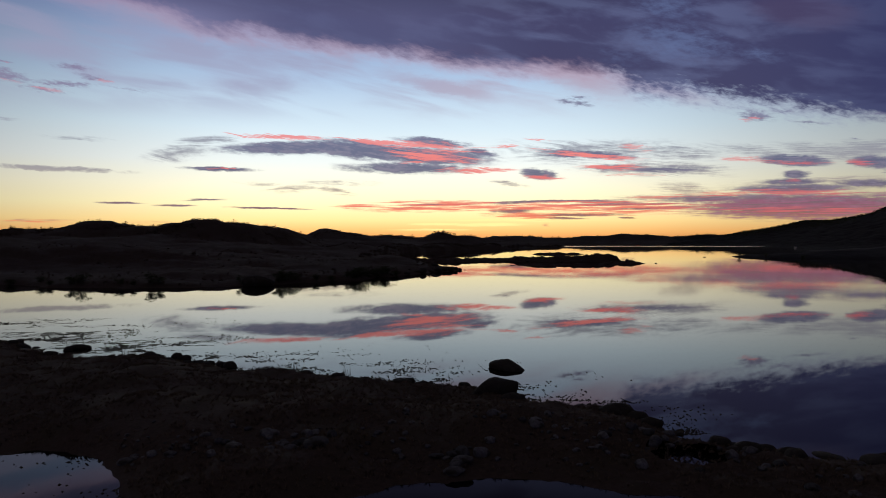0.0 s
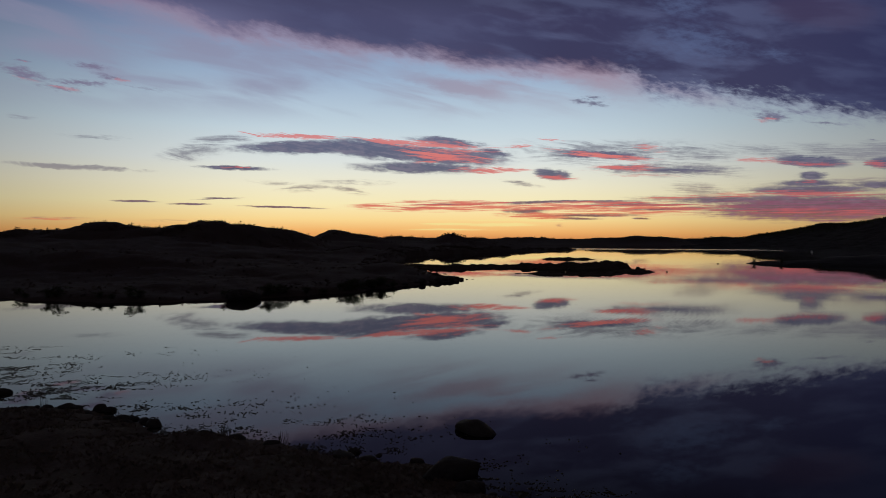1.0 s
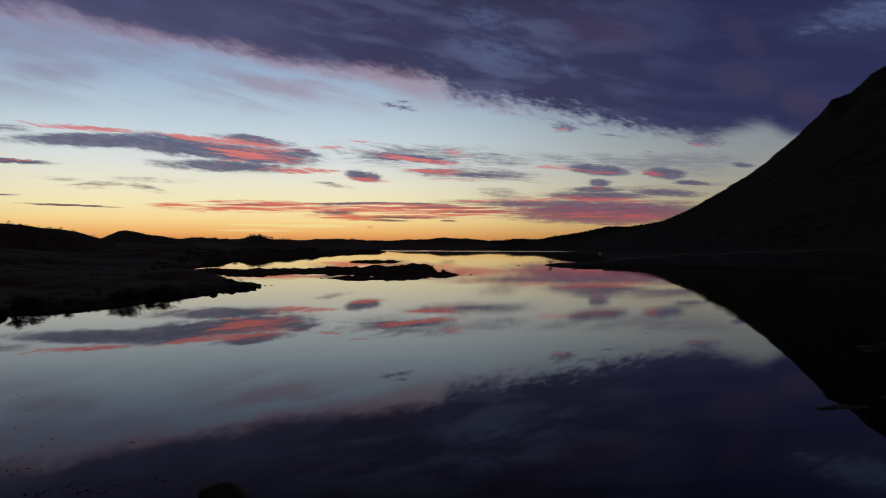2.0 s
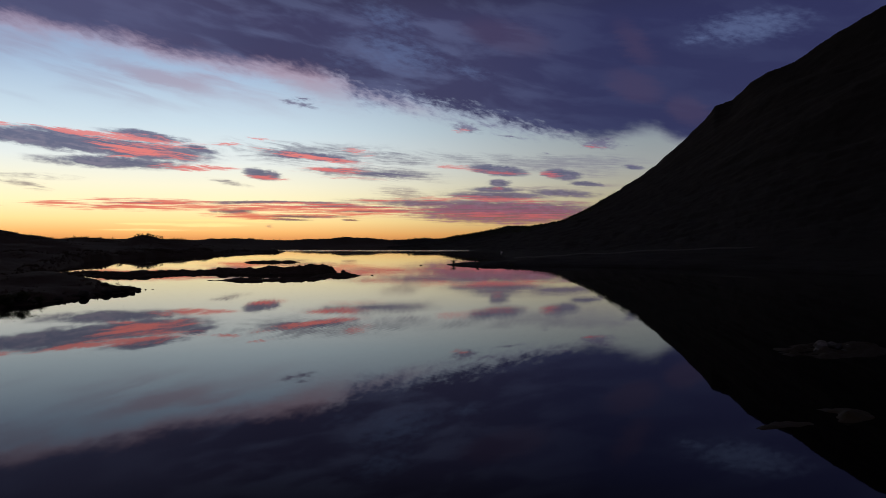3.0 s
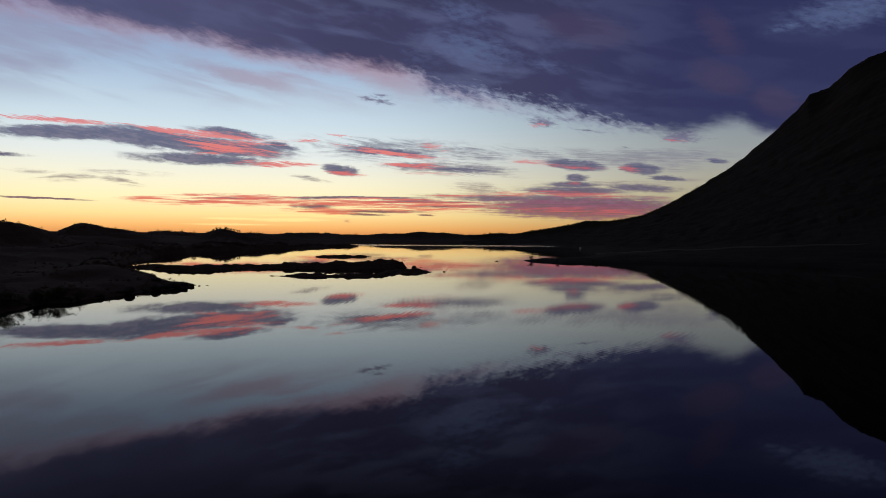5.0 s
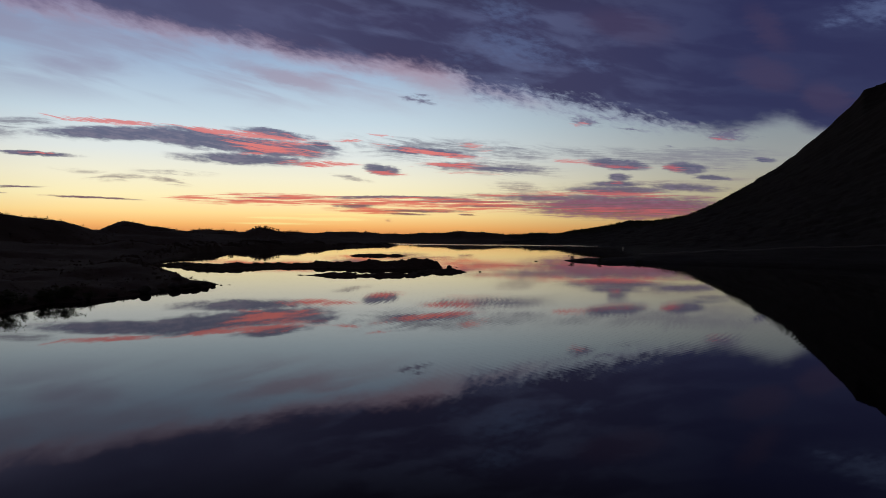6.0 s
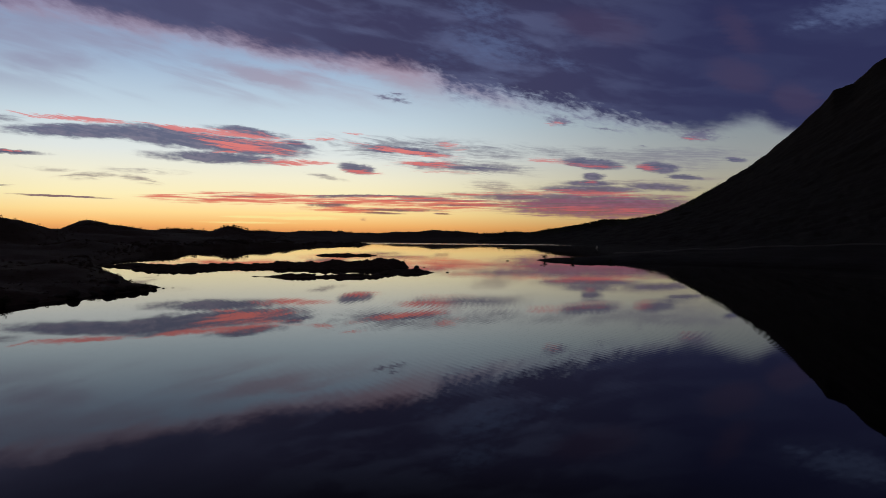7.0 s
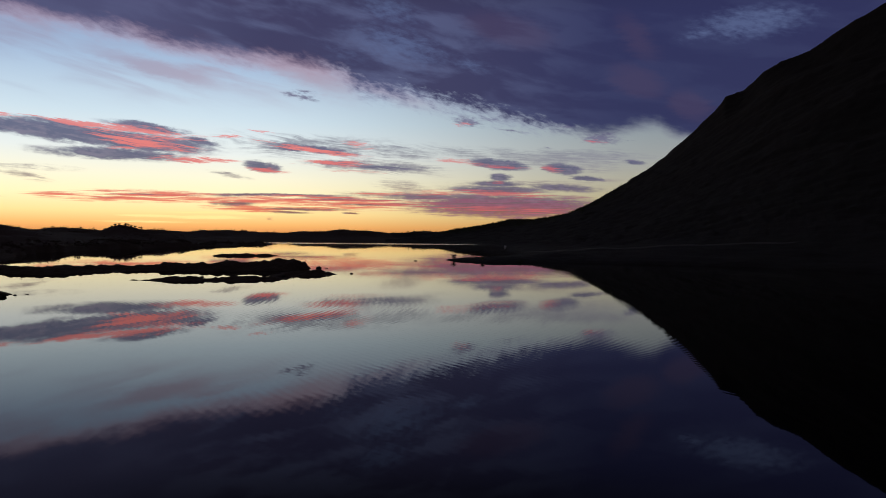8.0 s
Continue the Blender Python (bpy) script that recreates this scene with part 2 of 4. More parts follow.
# streaks that still catch the sun
pinks = together(
    cloud(-11.69, 7.67, 4.39, 0.17, -1.1, 1.2),
    cloud(-4.70, 7.39, 2.61, 0.23, -2.6, 1.1),
    cloud(-1.21, 7.12, 4.38, 0.36, -3.7, 1.1),
    cloud(-0.77, 6.42, 3.95, 0.48, -5.8, 1),
    cloud(-1.75, 5.96, 1.42, 0.15, 4.6, 1),
    cloud(2.61, 5.27, 2.94, 0.24, -0.5, 1.1),
    cloud(-2.07, 7.24, 5.24, 0.19, -3.4, 0.9),
    cloud(-5.79, 2.50, 2.66, 0.17, 1.6, 1),
    cloud(-1.39, 2.34, 5.40, 0.28, 0.6, 1.1),
    cloud(0.60, 2.74, 5.10, 0.21, -0.6, 1.1),
    cloud(1.02, 2.21, 2.57, 0.13, 0.2, 0.9),
    cloud(8.79, 2.42, 6.45, 0.32, -0.7, 1.1),
    cloud(6.59, 1.81, 3.42, 0.23, -1.0, 1.1),
    cloud(2.10, 2.42, 9.64, 0.27, 0.0, 1),
    cloud(13.95, 2.40, 6.54, 0.35, -0.9, 1),
    cloud(11.34, 2.76, 5.65, 0.13, 0.3, 0.9),
    cloud(13.94, 2.01, 4.80, 0.26, 0.1, 0.8),
    cloud(11.32, 6.30, 4.31, 0.23, -6.8, 1.2),
    cloud(12.71, 5.39, 2.69, 0.27, 0.6, 1),
    cloud(7.75, 4.72, 1.78, 0.17, -3.9, 1),
    cloud(25.35, 5.32, 2.64, 0.14, -3.6, 1.1),
    cloud(29.59, 5.17, 0.85, 0.25, -7.8, 1),
    cloud(7.47, 7.56, 1.08, 0.10, -5.6, 0.9),
    cloud(5.11, 7.08, 1.52, 0.12, 2.6, 0.7),
    cloud(20.89, 3.25, 2.60, 0.20, 2.2, 1.1),
    cloud(25.80, 3.26, 3.60, 0.24, -2.1, 1.1),
    cloud(16.44, 3.11, 2.30, 0.13, 1.0, 0.9),
    cloud(25.41, 4.08, 0.64, 0.13, -4.1, 0.9),
    cloud(22.27, 5.69, 2.05, 0.18, -3.1, 0.9),
    cloud(14.76, 6.78, 1.34, 0.34, -11.4, 0.7),
    cloud(25.98, 2.01, 5.49, 0.26, -1.1, 0.8),
    cloud(14.34, 4.80, 2.63, 0.11, -1.2, 0.7),
    cloud(22.56, 8.54, 1.08, 0.15, -4.0, 0.7),
    cloud(32.78, 7.22, 1.00, 0.17, -5.2, 0.6),
    cloud(-27.98, 10.06, 1.13, 0.11, -1.3, 0.8),
    cloud(-24.46, 10.95, 0.59, 0.12, -4.9, 1),
    cloud(-30.32, 11.57, 0.45, 0.07, 0.0, 0.9),
    cloud(-30.43, 10.59, 1.51, 0.15, -9.4, 0.5),
    cloud(-28.62, 1.21, 2.23, 0.10, 0.0, 0.6),
    cloud(-16.65, 5.20, 1.34, 0.07, 0.4, 0.8),
)
# the dusky red bank low in the north-east
dusky = together(
    cloud(26.27, 2.13, 7.97, 0.77, -0.4, 1.1),
    cloud(22.99, 2.60, 6.00, 0.30, -0.2, 1),
    cloud(27.66, 2.96, 4.59, 0.26, -0.6, 0.8),
)
# bright threads over the sunken sun
threads = together(
    cloud(-0.30, 1.13, 2.23, 0.11, -0.3, 1),
    cloud(3.63, 1.08, 2.93, 0.13, 0.4, 1),
    cloud(5.82, 1.43, 5.93, 0.12, 0.0, 0.6),
    cloud(-0.43, 0.70, 4.45, 0.12, 0.2, 0.5),
)

feather = wmath("ADD", wmath("MULTIPLY", streak, 0.5), wmath("MULTIPLY", tuft, 0.5))
veil_cover = wmath("MULTIPLY", thick(veils, haze, 1.5, -0.1, 0.8, 0.6), 0.68)
mist = wmath("MULTIPLY", wmath("MULTIPLY", wrange(elev, 8.0, 11.5), wrange(azim, 16.0, 6.0)), wrange(haze, 0.40, 0.66))
veil_cover = wmath("MAXIMUM", veil_cover, wmath("MULTIPLY", mist, 0.62))
veil_tint = wmix(wrange(azim, -14.0, 8.0), (0.30, 0.30, 0.44, 1), (0.40, 0.315, 0.41, 1))
sky = wmix(veil_cover, sky, veil_tint)
wisp_cover = wmath("MULTIPLY", thick(wispy, wmath("ADD", wmath("MULTIPLY", cirrus, 0.75), wmath("MULTIPLY", tuft, 0.25)), 4.6, -0.15, 1.1, 0.5), 0.88)
wisp_tint = wramp(wmath("DIVIDE", elev, 20.0, clamp=True), [
    (0.0, (0.60, 0.25, 0.12)), (0.10, (0.42, 0.27, 0.20)), (0.17, (0.36, 0.29, 0.25)), (0.26, (0.27, 0.27, 0.31)), (0.34, (0.24, 0.26, 0.32)), (0.6, (0.29, 0.28, 0.40)), (1.0, (0.18, 0.17, 0.30))])
sky = wmix(wisp_cover, sky, wisp_tint)
flock_cover = wmath("MULTIPLY", thick(flocks, cells, 2.6, -0.05, 0.95, 0.75), wrange(azim, -12.0, 5.0, 0.8, 0.88))
flock_tint = wmix(wrange(azim, -10.0, 8.0), (0.20, 0.175, 0.29, 1), (0.16, 0.16, 0.26, 1))
sky = wmix(flock_cover, sky, flock_tint)
slate_cover = wmath("MULTIPLY", thick(slate, feather, 1.7, -0.02, 0.62, 0.45), 0.94)
slate_tint = wramp(wmath("DIVIDE", elev, 20.0, clamp=True), [
    (0.0, (0.42, 0.16, 0.08)), (0.08, (0.24, 0.11, 0.09)), (0.13, (0.155, 0.085, 0.135)), (0.19, (0.115, 0.105, 0.17)), (0.27, (0.098, 0.108, 0.190)), (0.38, (0.108, 0.122, 0.222)),
    (0.55, (0.20, 0.21, 0.33)), (1.0, (0.1, 0.1, 0.2))])
slate_tint = wmix(wrange(feather, 0.44, 0.62, 0.0, 0.42), slate_tint, (0.29, 0.255, 0.34, 1))
sky = wmix(slate_cover, sky, slate_tint)
dusky_cover = wmath("MULTIPLY", thick(dusky, streak, 4.6, 0.05, 1.1), 0.62)
sky = wmix(dusky_cover, sky, (0.30, 0.095, 0.165, 1))
pink_cover = wmath("MULTIPLY", thick(pinks, filament, wrange(elev, 2.8, 4.6, 5.0, 6.4), wrange(elev, 2.8, 4.6, 0.0, 0.12), 1.05, 0.4), wmath("MULTIPLY", wrange(elev, 8.5, 9.5, 0.92, 0.5), wrange(azim, 12.0, 24.0, 1.0, 0.78)))
pink_tint = wramp(wmath("DIVIDE", elev, 20.0, clamp=True), [
    (0.0, (0.8, 0.27, 0.10)), (0.12, (0.80, 0.185, 0.13)), (0.2, (0.70, 0.165, 0.16)), (0.32, (0.84, 0.24, 0.22)), (0.6, (0.48, 0.26, 0.34)), (1.0, (0.4, 0.2, 0.3))])
pink_tint = wmix(wrange(azim, 10.0, 26.0, 0.0, 0.55), pink_tint, (0.50, 0.095, 0.13, 1))
sky = wmix(pink_cover, sky, pink_tint)
sky = wmix(wmath("MULTIPLY", thick(threads, streak, 2.0, -0.1, 0.7, 0.4), 0.85), sky, (1.06, 0.90, 0.36, 1))

# the large dark cloud deck overhead: its lower rim by bearing, sinking to the north-east
RIM = [(-60, 18.5), (-30, 17.2), (-22, 16.4), (-18.2, 15.45), (-16.5, 14.95), (-14.3, 15.2), (-10, 14.75), (-6.5, 14.5), (-2, 14.1), (2, 13.3), (6, 13.0),
       (10, 12.8), (12.6, 12.5), (14.0, 11.7), (14.6, 11.0), (18, 10.8), (21.2, 10.15), (24, 9.65), (27, 8.95), (30, 8.2), (33.3, 7.55),
       (34.8, 7.85), (36.0, 8.15), (37.4, 8.1), (38.8, 7.3), (42, 6.8), (60, 5.5)]
rim = wmath("MULTIPLY", wramp(wmath("DIVIDE", wmath("ADD", azim, 60.0), 120.0, clamp=True),
                              [((a + 60) / 120, (e / 20, e / 20, e / 20)) for a, e in RIM]), 20.0)
# strokes that sink to the right, crossed by fine ripples
along = wmath("SUBTRACT", wmath("MULTIPLY", azim, 0.96), wmath("MULTIPLY", elev, 0.28))
across = wmath("ADD", wmath("MULTIPLY", azim, 0.28), wmath("MULTIPLY", elev, 0.96))
drift = wmath("ADD", elev, wmath("MULTIPLY", azim, 0.16))
billow = wnoise(wxyz(wmath("MULTIPLY", azim, 0.24), wmath("MULTIPLY", drift, 0.70)), 1.0, 7.0, 0.50, 0.3)
body = wnoise(wxyz(wmath("MULTIPLY", azim, 0.15), wmath("MULTIPLY", drift, 0.55), 21.0), 1.0, 8.0, 0.50, 0.3)
ripple = wnoise(wxyz(wmath("MULTIPLY", along, 1.0), wmath("MULTIPLY", across, 2.7), 5.0), 1.0, 7.0, 0.60, 0.25)
east = wrange(azim, 11.0, 15.5)
brim = wmath("SUBTRACT", 1.0, wrange(azim, 28.0, 34.0, 0.0, 0.85))
inside = wmath("SUBTRACT", elev, rim)
inside = wmath("ADD", inside, wmath("MULTIPLY", wmath("SUBTRACT", billow, 0.5), 1.9))
inside = wmath("ADD", inside, wmath("MULTIPLY", wmath("SUBTRACT", ripple, 0.5), wmath("MULTIPLY", wmath("ADD", 1.1, wmath("MULTIPLY", east, 2.2)), brim)))
west = wrange(wmath("ADD", azim, wmath("MULTIPLY", elev, 1.6)), -2.0, 9.0)
lobes = wrange(azim, 27.0, 33.0)
deck_cover = wmath("MULTIPLY", wrange(inside, wmath("ADD", -1.35, wmath("MULTIPLY", lobes, 0.85)), wmath("ADD", 0.55, wmath("MULTIPLY", east, 0.35))), wmath("MINIMUM", 0.98, wmath("ADD", wmath("ADD", 0.50, wmath("MULTIPLY", west, 0.48)), wrange(elev, 15.4, 17.4, 0.0, 0.45))))
fringe = wmix(east, (0.46, 0.29, 0.38, 1), (0.24, 0.25, 0.40, 1))
fringe = wmix(wmath("MULTIPLY", lobes, 0.8), fringe, (0.13, 0.105, 0.20, 1))
core = wmix(wrange(body, 0.38, 0.56), (0.086, 0.100, 0.205, 1), (0.048, 0.048, 0.118, 1))
core = wmix(wrange(azim, -3.0, 9.0, 0.75, 0.0), core, (0.080, 0.086, 0.185, 1))
core = wmix(wrange(azim, 18.0, 36.0, 0.0, 0.85), core, (0.026, 0.031, 0.102, 1))
core = wmix(wmath("MULTIPLY", wrange(azim, -22.0, -10.0, 0.85, 0.0), wrange(elev, 15.3, 17.5, 1.0, 0.25)), core, (0.19, 0.20, 0.36, 1))
gaps = together(
    cloud(17.72, 14.16, 5.32, 1.84, -11.0, 1.1),
    cloud(16.83, 16.80, 3.58, 1.39, -12.7, 1),
    cloud(43.67, 15.09, 4.70, 1.24, 1.5, 1.3),
    cloud(40.38, 14.62, 2.17, 0.55, 8.8, 1),
    cloud(23.14, 12.92, 2.87, 0.82, -13.5, 0.8),
    cloud(13.53, 13.50, 3.14, 1.23, -16.8, 0.6),
)
ruddy = together(
    cloud(26.05, 15.43, 4.11, 1.19, -13.3, 1),
    cloud(35.80, 11.59, 2.61, 1.17, -16.6, 1),
    cloud(35.78, 14.49, 2.69, 1.15, -49.4, 0.9),
    cloud(39.58, 9.61, 1.87, 1.16, -28.1, 1),
    cloud(2.91, 14.15, 3.00, 0.80, -8.6, 0.4),
)
core = wmix(wmath("MULTIPLY", thick(ruddy, haze, 1.2, 0.0, 0.8, 0.5), 0.42), core, (0.075, 0.054, 0.115, 1))
core = wmix(wmath("MULTIPLY", thick(gaps, wmath("ADD", wmath("MULTIPLY", ripple, 0.6), wmath("MULTIPLY", tuft, 0.4)), 3.6, 0.0, 1.4, 0.9), 0.75), core, (0.102, 0.140, 0.285, 1))
deck_tint = wmix(wrange(inside, wmath("ADD", -1.1, wmath("MULTIPLY", east, 0.3)), wmath("ADD", 0.7, wmath("MULTIPLY", east, 0.1))), fringe, core)
sky = wmix(deck_cover, sky, deck_tint)
# unseen sky: dark band added to dim near reflections, paler zenith to light land
over = wrange(elev, 16.0, 22.0)
sky = wmix(over, sky, (0.017, 0.017, 0.028, 1))
sky = wmix(wrange(elev, 26.0, 60.0), sky, (0.057, 0.050, 0.053, 1))

warm = wnode("ShaderNodeVectorMath")
warm.operation = "MULTIPLY"
wfeed(warm.inputs[0], sky)
warm.inputs[1].default_value = (1.03, 1.0, 0.995)
back = wnode("ShaderNodeBackground")
wfeed(back.inputs[0], warm.outputs[0])
back.inputs[1].default_value = 1.0
wt.links.new(back.outputs[0], wnode("ShaderNodeOutputWorld").inputs[0])


# ---------------------------------------------------------------- materials
def material(name):
    m = bpy.data.materials.new(name)
    m.use_nodes = True
    return m, m.node_tree, m.node_tree.nodes["Principled BSDF"]


def mnoise(tree, scale, detail=5.0, rough=0.55, coord="Object"):
    t = tree.nodes.new("ShaderNodeTexCoord")
    n = tree.nodes.new("ShaderNodeTexNoise")
    tree.links.new(t.outputs[coord], n.inputs["Vector"])
    n.inputs["Scale"].default_value, n.inputs["Detail"].default_value, n.inputs["Roughness"].default_value = scale, detail, rough
    return n.outputs["Fac"]


def mramp(tree, fac, stops):
    n = tree.nodes.new("ShaderNodeValToRGB")
    tree.links.new(fac, n.inputs[0])
    e = n.color_ramp.elements
    while len(e) < len(stops):
        e.new(0.5)
    for el, (p, c) in zip(e, stops):
        el.position, el.color = p, (*c, 1)
    return n.outputs[0]


def mmix(tree, fac, a, b, blend="MIX"):
    n = tree.nodes.new("ShaderNodeMix")
    n.data_type, n.blend_type = "RGBA", blend
    for s, v in ((n.inputs[0], fac), (n.inputs[6], a), (n.inputs[7], b)):
        if isinstance(v, bpy.types.NodeSocket):
            tree.links.new(v, s)
        else:
            s.default_value = v
    return n.outputs[2]


def mbump(tree, bsdf, height, distance, strength=1.0):
    b = tree.nodes.new("ShaderNodeBump")
    b.inputs["Strength"].default_value, b.inputs["Distance"].default_value = strength, distance
    tree.links.new(height, b.inputs["Height"])
    tree.links.new(b.outputs[0], bsdf.inputs["Normal"])


def rough_surface(name, dark, light, patch, scale, fine, bump, roughness=0.9, random_tint=0.0):
    """Two noises, coarse patches of a third colour, grain and relief."""
    m, tree, bsdf = material(name)
    grain = mnoise(tree, fine, 6.0, 0.65)
    base = mramp(tree, grain, [(0.3, dark), (0.7, light)])
    spots = mramp(tree, mnoise(tree, scale, 4.0), [(0.48, (0, 0, 0)), (0.62, (1, 1, 1))])
    base = mmix(tree, spots, base, (*patch, 1))
    if random_tint:
        info = tree.nodes.new("ShaderNodeObjectInfo")
        v = mramp(tree, info.outputs["Random"], [(0.0, (1 - random_tint,) * 3), (1.0, (1 + random_tint,) * 3)])
        base = mmix(tree, 1.0, base, v, "MULTIPLY")
    tree.links.new(base, bsdf.inputs["Base Color"])
    bsdf.inputs["Roughness"].default_value = roughness
    bsdf.inputs["Specular IOR Level"].default_value = 0.25
    mbump(tree, bsdf, grain, bump)
    return m


HEATH = rough_surface("heath", (0.034, 0.022, 0.018), (0.064, 0.042, 0.034), (0.048, 0.033, 0.025), 0.05, 1.6, 0.3)
HEATHER = rough_surface("heather_twigs", (0.040, 0.027, 0.021), (0.080, 0.053, 0.040), (0.055, 0.040, 0.026), 0.3, 3.0, 0.02)
SHORE = rough_surface("peaty_shore", (0.046, 0.032, 0.026), (0.090, 0.064, 0.051), (0.064, 0.048, 0.034), 0.35, 5.0, 0.08)
# near-black, well under real heather: the mountainside's shade is put into this colour
SHADED_SLOPE = rough_surface("shaded_mountain_heath", (0.006, 0.0047, 0.0046), (0.011, 0.0088, 0.0084), (0.010, 0.0095, 0.0084), 0.012, 0.2, 1.0)
GNEISS = rough_surface("grey_gneiss", (0.065, 0.065, 0.070), (0.165, 0.165, 0.175), (0.04, 0.036, 0.03), 1.6, 7.0, 0.04, 0.9, 0.5)
WET_ROCK = rough_surface("wet_dark_rock", (0.02, 0.017, 0.015), (0.055, 0.048, 0.042), (0.03, 0.024, 0.015), 1.3, 8.0, 0.04, 0.85)
WEED = rough_surface("bladder_weed", (0.02, 0.014, 0.006), (0.05, 0.034, 0.012), (0.03, 0.028, 0.01), 2.0, 9.0, 0.01, 0.6)
LEAF = rough_surface("birch_leaves", (0.02, 0.03, 0.01), (0.05, 0.065, 0.02), (0.04, 0.035, 0.012), 0.8, 4.0, 0.01, 0.7)
BARK = rough_surface("birch_bark", (0.05, 0.04, 0.035), (0.16, 0.14, 0.12), (0.03, 0.025, 0.02), 3.0, 14.0, 0.01)
GRASS = rough_surface("dry_grass", (0.100, 0.073, 0.053), (0.18, 0.136, 0.096), (0.135, 0.104, 0.066), 0.5, 4.0, 0.01)
ASPHALT = rough_surface("road_gravel", (0.05, 0.05, 0.052), (0.12, 0.12, 0.12), (0.09, 0.085, 0.08), 0.2, 3.0, 0.02)
HULL = rough_surface("white_gelcoat", (0.72, 0.72, 0.70), (0.82, 0.82, 0.80), (0.7, 0.69, 0.66), 0.8, 5.0, 0.002, 0.35)
DARK_TRIM = rough_surface("dark_rubber", (0.02, 0.02, 0.022), (0.04, 0.04, 0.042), (0.03, 0.03, 0.03), 2.0, 9.0, 0.002, 0.6)


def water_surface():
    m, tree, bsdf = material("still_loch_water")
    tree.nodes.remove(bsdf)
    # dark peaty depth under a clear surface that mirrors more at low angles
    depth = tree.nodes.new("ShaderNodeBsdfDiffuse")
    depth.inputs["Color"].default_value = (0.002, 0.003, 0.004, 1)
    # tint and an IOR under water's 1.33 warm and darken the reflections
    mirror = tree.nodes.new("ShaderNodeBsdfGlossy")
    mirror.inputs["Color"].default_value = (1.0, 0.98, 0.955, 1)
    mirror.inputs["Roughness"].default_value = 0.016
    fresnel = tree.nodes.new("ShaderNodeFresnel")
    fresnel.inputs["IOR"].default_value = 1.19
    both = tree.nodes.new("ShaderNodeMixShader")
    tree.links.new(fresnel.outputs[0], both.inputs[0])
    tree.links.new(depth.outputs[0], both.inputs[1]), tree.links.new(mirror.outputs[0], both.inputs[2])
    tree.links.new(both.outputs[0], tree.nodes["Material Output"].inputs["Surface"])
    co = tree.nodes.new("ShaderNodeTexCoord")

    def mapped(scale, turn):
        mp = tree.nodes.new("ShaderNodeMapping")
        mp.inputs["Scale"].default_value, mp.inputs["Rotation"].default_value = scale, (0, 0, radians(turn))
        tree.links.new(co.outputs["Object"], mp.inputs["Vector"])
        return mp.outputs[0]

    def noise_at(vector, scale, detail, rough=0.5):
        n = tree.nodes.new("ShaderNodeTexNoise")
        tree.links.new(vector, n.inputs["Vector"])
        n.inputs["Scale"].default_value, n.inputs["Detail"].default_value, n.inputs["Roughness"].default_value = scale, detail, rough
        return n.outputs["Fac"]

    def calc(op, a, b):
        n = tree.nodes.new("ShaderNodeMath")
        n.operation = op
        for s, v in zip(n.inputs, (a, b)):
            if isinstance(v, bpy.types.NodeSocket):
                tree.links.new(v, s)
            else:
                s.default_value = v
        return n.outputs[0]

    # short wind ripples in trains and patches, a crossing set, and a slow swell
    def train(turn, scale, wander):
        wave = tree.nodes.new("ShaderNodeTexWave")
        wave.wave_type, wave.bands_direction, wave.wave_profile = "BANDS", "X", "SIN"
        tree.links.new(mapped((1, 1, 1), turn), wave.inputs["Vector"])
        wave.inputs["Scale"].default_value, wave.inputs["Distortion"].default_value = scale, wander
        wave.inputs["Detail"].default_value, wave.inputs["Detail Scale"].default_value = 3.0, 0.3
        return wave.outputs["Fac"]

    patches = mramp(tree, noise_at(mapped((0.5, 1, 1), -14), 0.022, 4.0, 0.6), [(0.44, (0.03, 0.03, 0.03)), (0.62, (1, 1, 1))])
    other = mramp(tree, noise_at(mapped((0.3, 1, 1), 10), 0.03, 4.0, 0.6), [(0.47, (0.0, 0.0, 0.0)), (0.65, (1, 1, 1))])
    ripples = calc("MULTIPLY", calc("MULTIPLY", train(-12, 0.42, 5.0), patches), 0.0009)
    crossing = calc("MULTIPLY", calc("MULTIPLY", train(82, 0.45, 4.0), other), 0.0002)
    swell = calc("MULTIPLY", noise_at(mapped((0.5, 1, 1), -10), 0.16, 2.0), 0.0012)
    grain = calc("MULTIPLY", noise_at(mapped((0.6, 1, 1), 8), 1.3, 2.0), 0.0001)
    # calm in the lee of the spit
    place = tree.nodes.new("ShaderNodeSeparateXYZ")
    tree.links.new(tree.nodes.new("ShaderNodeNewGeometry").outputs["Position"], place.inputs[0])
    lee = tree.nodes.new("ShaderNodeMapRange")
    lee.interpolation_type = "SMOOTHSTEP"
    tree.links.new(place.outputs[1], lee.inputs[0])
    lee.inputs[1].default_value, lee.inputs[2].default_value = 60.0, 86.0
    lee.inputs[3].default_value = 0.06
    open_water = tree.nodes.new("ShaderNodeMapRange")
    open_water.interpolation_type = "SMOOTHSTEP"
    tree.links.new(place.outputs[0], open_water.inputs[0])
    open_water.inputs[1].default_value, open_water.inputs[2].default_value, open_water.inputs[3].default_value = -12.0, 24.0, 0.12
    ripples = calc("MULTIPLY", calc("MULTIPLY", calc("ADD", ripples, crossing), lee.outputs[0]), open_water.outputs[0])
    # a ruffled lane of wind under the far shore
    lane = mramp(tree, calc("DIVIDE", place.outputs[1], 1000.0), [(0.0, (0, 0, 0)), (0.735, (0, 0, 0)), (0.755, (1, 1, 1)), (0.80, (1, 1, 1)), (0.84, (0, 0, 0))])
    lane = calc("MULTIPLY", lane, calc("MULTIPLY", noise_at(mapped((0.5, 1, 1), 0), 1.2, 3.0), 0.09))
    relief = tree.nodes.new("ShaderNodeBump")
    relief.inputs["Strength"].default_value, relief.inputs["Distance"].default_value = 1.0, 1.0
